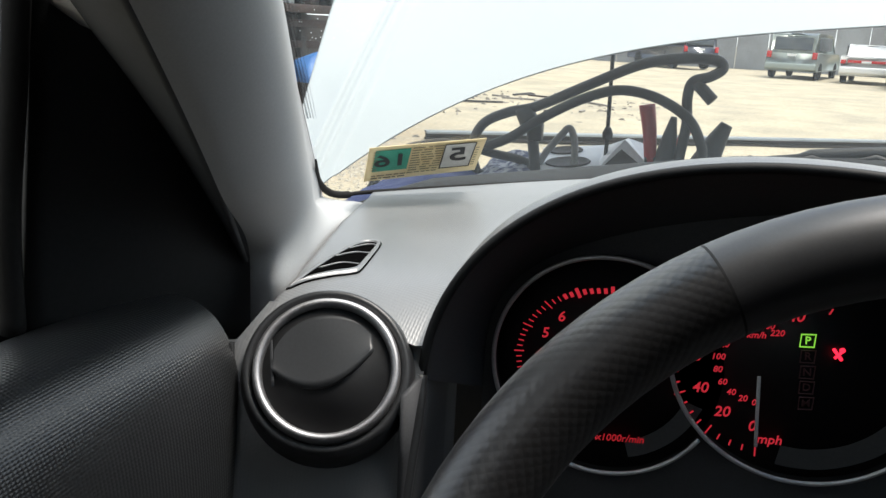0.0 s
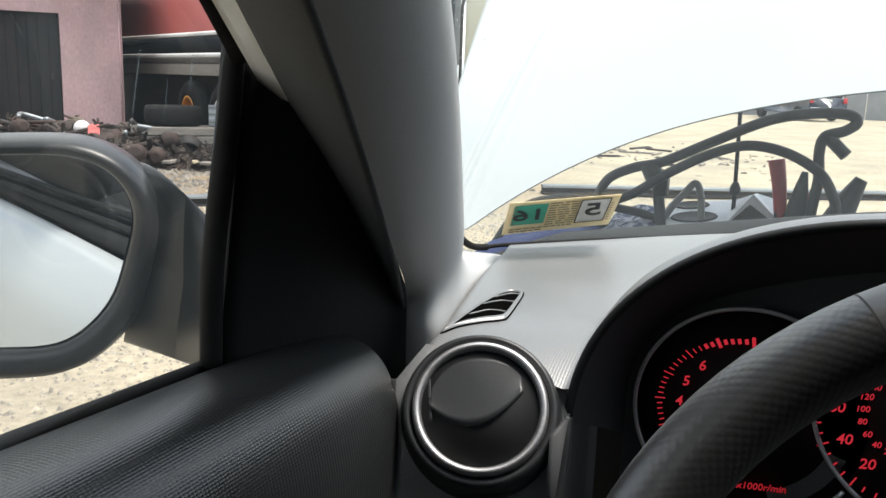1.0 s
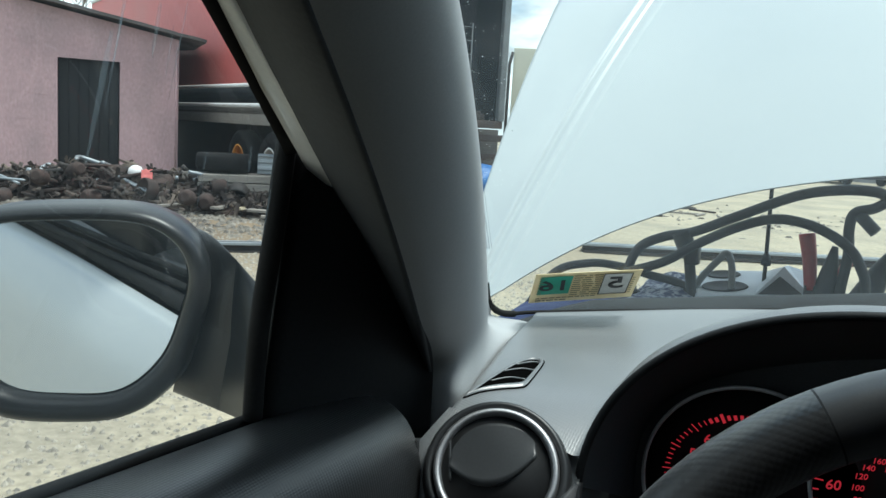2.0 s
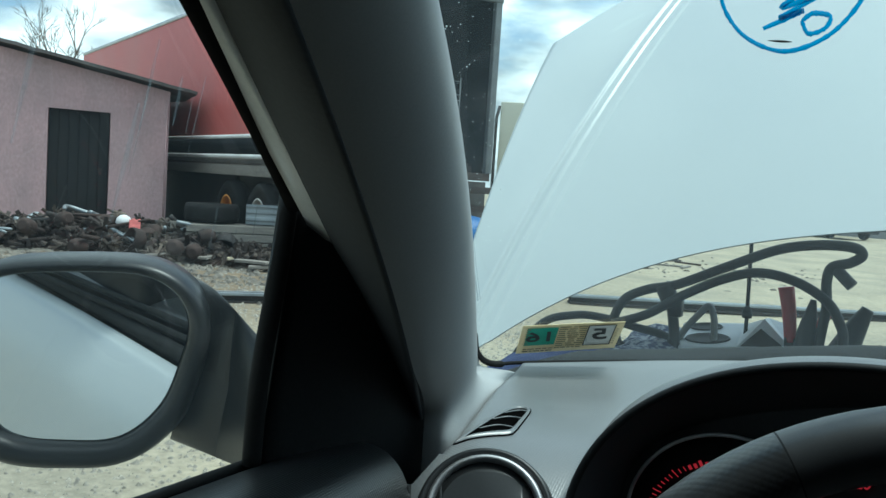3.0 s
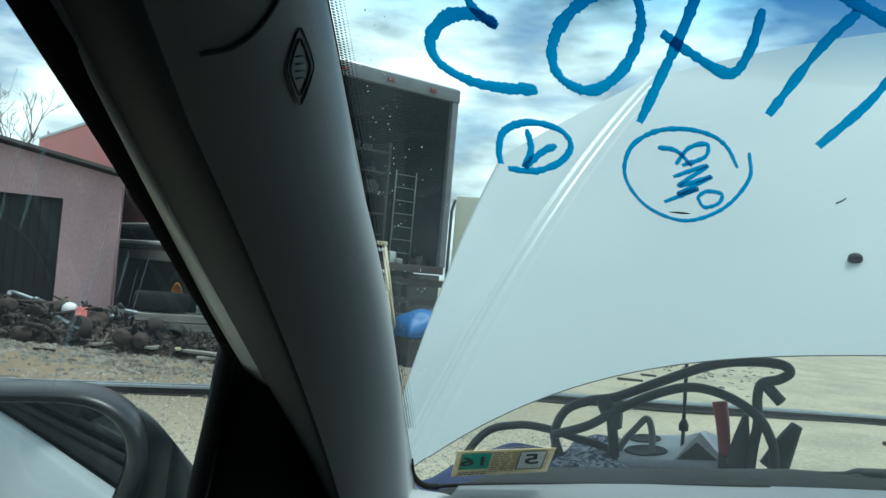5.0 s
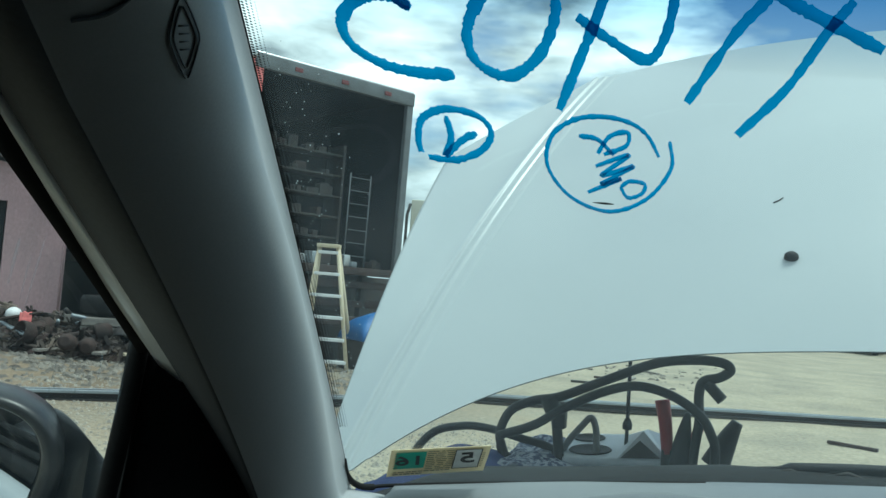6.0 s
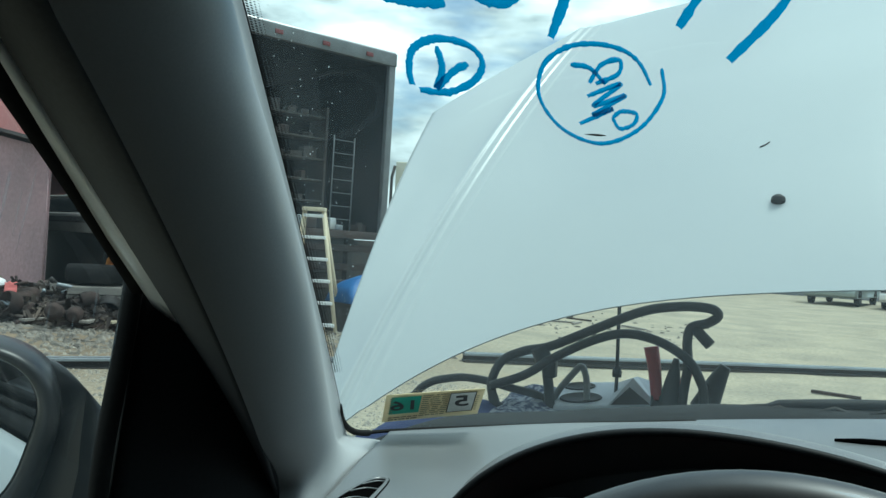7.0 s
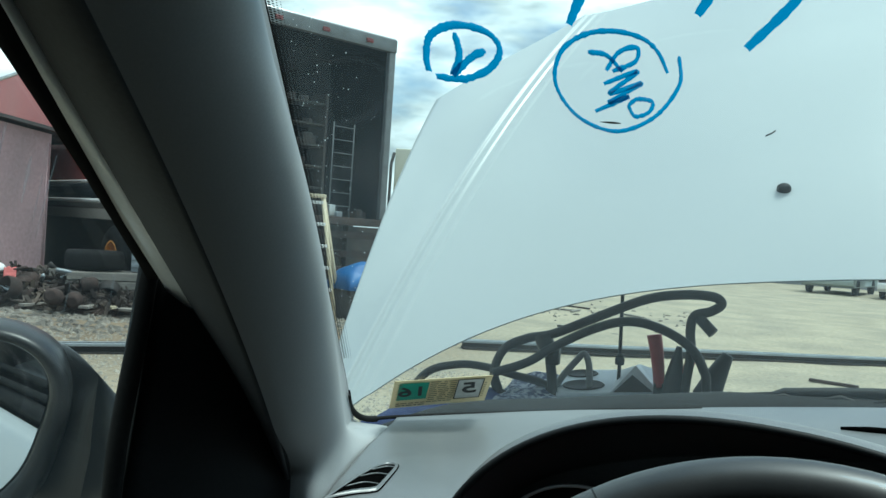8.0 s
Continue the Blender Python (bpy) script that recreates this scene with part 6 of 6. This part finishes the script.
# ---- bare tree behind the shed ----
BARK = material("grey_bark", (0.22, 0.19, 0.165), 0.9, 0, (0.15, 0.135, 0.12), 4, 40, 0.4)
tree = thing("bare_tree", "leafless tree with fine twigs behind the shed", "tree", pose(-24.6, 19.8, 0))
rng = random.Random(17)
bm = bmesh.new()
tube(bm, [(0, 0, 0), (0.05, 0, 2.2), (-0.03, 0.05, 4.2)], [0.16, 0.12, 0.09], 10)
part("trunk", bm, BARK, tree)
bm = bmesh.new()


def limb(p, d, ln, r, depth):
    q = p + d * ln * 0.5 + Vector((rng.uniform(-1, 1), rng.uniform(-1, 1), rng.uniform(0, 1))) * ln * 0.06
    e = q + (d + Vector((rng.uniform(-0.25, 0.25), rng.uniform(-0.25, 0.25), 0.12))).normalized() * ln * 0.5
    tube(bm, [p, q, e], [r, r * 0.8, r * 0.55], 4, caps=False)
    if depth:
        for _ in range(3):
            nd = (d + Vector((rng.uniform(-0.8, 0.8), rng.uniform(-0.8, 0.8), rng.uniform(-0.2, 0.5)))).normalized()
            limb(q.lerp(e, rng.uniform(0.2, 1.0)), nd, ln * rng.uniform(0.5, 0.75), max(0.006, r * 0.5), depth - 1)


for k in range(6):
    a = k * math.tau / 6 + rng.uniform(-0.3, 0.3)
    limb(Vector((0, 0, rng.uniform(3.2, 4.2))), Vector((0.75 * math.cos(a), 0.75 * math.sin(a), 0.75)).normalized(), rng.uniform(0.9, 1.3), 0.045, 4)
part("crown", bm, BARK, tree)

# ---- parked vehicles ----
VAN_PAINT = material("grey_green_car_paint", (0.27, 0.31, 0.29), 0.35, 0.2, (0.24, 0.28, 0.265), 3, 100, 0.0, coat=0.5)
SEDAN_PAINT = material("white_sedan_paint", (0.75, 0.75, 0.74), 0.3, 0, (0.70, 0.70, 0.69), 3, 100, 0.0, coat=0.5)
SUV_PAINT = material("dark_blue_car_paint", (0.03, 0.04, 0.065), 0.3, 0.2, (0.025, 0.035, 0.06), 3, 100, 0.0, coat=0.5)
TAIL = material("red_tail_lens", (0.5, 0.02, 0.02), 0.25, 0, (0.42, 0.02, 0.02), 20, 200, 0.0)
CAR_GLASS = material("dark_car_glass", (0.05, 0.06, 0.065), 0.08, 0, (0.045, 0.05, 0.055), 3, 100, 0.0)


def vehicle(label, m, paint, length, width, profile, glass_z, roof, wagon):
    """A parked car seen from behind: profile of (y, z) for body and cabin, rear at y = 0."""
    ob = thing("parked_car", label, "car", m, group="parked cars")
    half = width / 2

    def slab(prof, inset, name, mat, x0=1.0):
        bm = bmesh.new()
        n = len(prof)
        cols = []
        for s_, k in ((-1, inset), (-1, 0.0), (1, 0.0), (1, inset)):
            cols.append([bm.verts.new((s_ * (half * x0 - (k if k else 0.0)), y, z - (0.02 if k == 0 else 0))) for y, z in prof])
        for a, b in zip(cols, cols[1:]):
            for i in range(n):
                bm.faces.new((a[i], a[(i + 1) % n], b[(i + 1) % n], b[i]))
        bm.faces.new(cols[0][::-1])
        bm.faces.new(cols[-1])
        bmesh.ops.bevel(bm, geom=[e for e in bm.edges], offset=0.03, segments=2, affect="EDGES")
        return part(name, bm, mat, ob)

    slab(profile, 0.05, "body", paint)
    slab(roof, 0.10, "cabin", paint, 0.90)
    y0 = roof[0][0]
    part("rear_window", one_box((-half * 0.72, -0.02, 0.0), (half * 0.72, 0.02, glass_z[1] - glass_z[0]), 0.03), CAR_GLASS, ob).matrix_local = pose(0, y0 + glass_z[2], glass_z[0], glass_z[3], 0, 0)
    for s_ in (-1, 1):
        part("side_window", one_box((s_ * half * 0.905 - 0.012, y0 + 0.35, glass_z[0]), (s_ * half * 0.905 + 0.012, y0 + length * (0.58 if wagon else 0.34), glass_z[1]), 0.01), CAR_GLASS, ob)
        part("tail_light", one_box((s_ * half * 0.86 - 0.09, -0.03, 0.78 if wagon else 0.70), (s_ * half * 0.86 + 0.09, 0.05, 1.02 if wagon else 0.84), 0.02), TAIL, ob)
        for y in (0.85, length - 0.9):
            part("wheel", lathe([(0.0, -0.10), (0.24, -0.10), (0.31, -0.09), (0.325, 0.0), (0.31, 0.09), (0.24, 0.10), (0.0, 0.08)], 28), RUBBER, ob).matrix_local = pose(s_ * (half - 0.12), y, 0.325, 0, 90 * s_, 0)
    part("bumper", one_box((-half * 0.97, -0.10, 0.36), (half * 0.97, 0.10, 0.60), 0.05), paint, ob)
    part("plate", one_box((-0.16, -0.035, 0.86 if wagon else 0.74), (0.16, -0.005, 0.94 if wagon else 0.82), 0.005), WHITE_TRIM, ob, "plain plate")
    return ob


VAN_BODY = [(0.0, 0.32), (0.0, 1.02), (4.2, 1.0), (4.75, 0.82), (4.85, 0.35)]
VAN_ROOF = [(0.02, 0.98), (0.18, 1.66), (0.40, 1.74), (3.0, 1.72), (4.1, 1.0)]
vehicle("grey green minivan parked on the dirt yard", pose(3.15, 35.4, 0, 0, 0, -17), VAN_PAINT, 4.85, 1.92, VAN_BODY, (1.08, 1.58, 0.02, -13), VAN_ROOF, True)
CAR_BODY = [(0.0, 0.30), (0.02, 0.98), (1.0, 1.0), (3.5, 0.92), (4.5, 0.75), (4.6, 0.32)]
CAR_ROOF = [(0.75, 0.97), (1.35, 1.42), (2.6, 1.42), (3.4, 0.95)]
vehicle("white sedan with a red rear light band", pose(5.55, 34.0, 0, 0, 0, -14), SEDAN_PAINT, 4.6, 1.78, CAR_BODY, (1.0, 1.36, 0.12, -52), CAR_ROOF, False)
part("light_band", one_box((-0.62, -0.02, 0.74), (0.62, 0.03, 0.84), 0.01), TAIL, [o for o in bpy.data.objects if o.get("label", "").startswith("white sedan")][0])
vehicle("dark blue utility vehicle parked in the yard", pose(6.6, 29.5, 0, 0, 0, -10), SUV_PAINT, 4.7, 1.88, VAN_BODY, (1.08, 1.58, 0.02, -10), VAN_ROOF, True)
vehicle("dark pickup sized vehicle parked by the fence", pose(-0.2, 40.5, 0, 0, 0, 35), SUV_PAINT, 4.7, 1.88, VAN_BODY, (1.08, 1.58, 0.02, -10), VAN_ROOF, True)

# ---- far fence, buildings and box truck ----
FENCE = material("grey_sheet_metal", (0.26, 0.27, 0.28), 0.7, 0.1, (0.18, 0.18, 0.19), 0.6, 12, 0.2)
fence = thing("yard_fence", "long grey sheet metal fence at the yard's far side", "fence", pose(-6, 47, 0, 0, 0, -6))
for i in range(28):
    part("panel", one_box((1.5 * i, 0, 0), (1.5 * i + 1.48, 0.06, 2.3 + 0.25 * rng.random()), 0.01), FENCE, fence, smooth=False)
CREAM = material("cream_truck_paint", (0.62, 0.60, 0.49), 0.5, 0, (0.54, 0.52, 0.43), 2, 40, 0.05)
box_truck = thing("box_truck", "cream box truck parked behind the trailer", "truck", pose(-7.35, 20.3, 0, 0, 0, 12))
part("box_body", one_box((-1.25, 0, 0.95), (1.25, 6.0, 3.42), 0.03), CREAM, box_truck)
part("rear_window", one_box((-0.55, -0.03, 1.9), (0.75, 0.0, 3.25), 0.06), CAR_GLASS, box_truck)
part("frame", one_box((-1.0, 0.1, 0.55), (1.0, 6.8, 0.95), 0.02), STEEL_DARK, box_truck)
for wx in (-1.0, 1.0):
    for wy in (1.2, 6.2):
        part("wheel", lathe([(0.0, -0.13), (0.4, -0.13), (0.48, -0.08), (0.48, 0.08), (0.4, 0.13), (0.0, 0.1)], 28), RUBBER, box_truck).matrix_local = pose(wx, wy, 0.48, 0, 90, 0)
part("cab", one_box((-1.1, 6.05, 0.7), (1.1, 7.6, 2.4), 0.12), WHITE_TRIM, box_truck)
part("exhaust", tube(bmesh.new(), [(-1.32, -0.1, 0.9), (-1.32, -0.1, 3.0), (-1.25, -0.1, 3.3)], 0.04, 8), STEEL_DARK, box_truck)
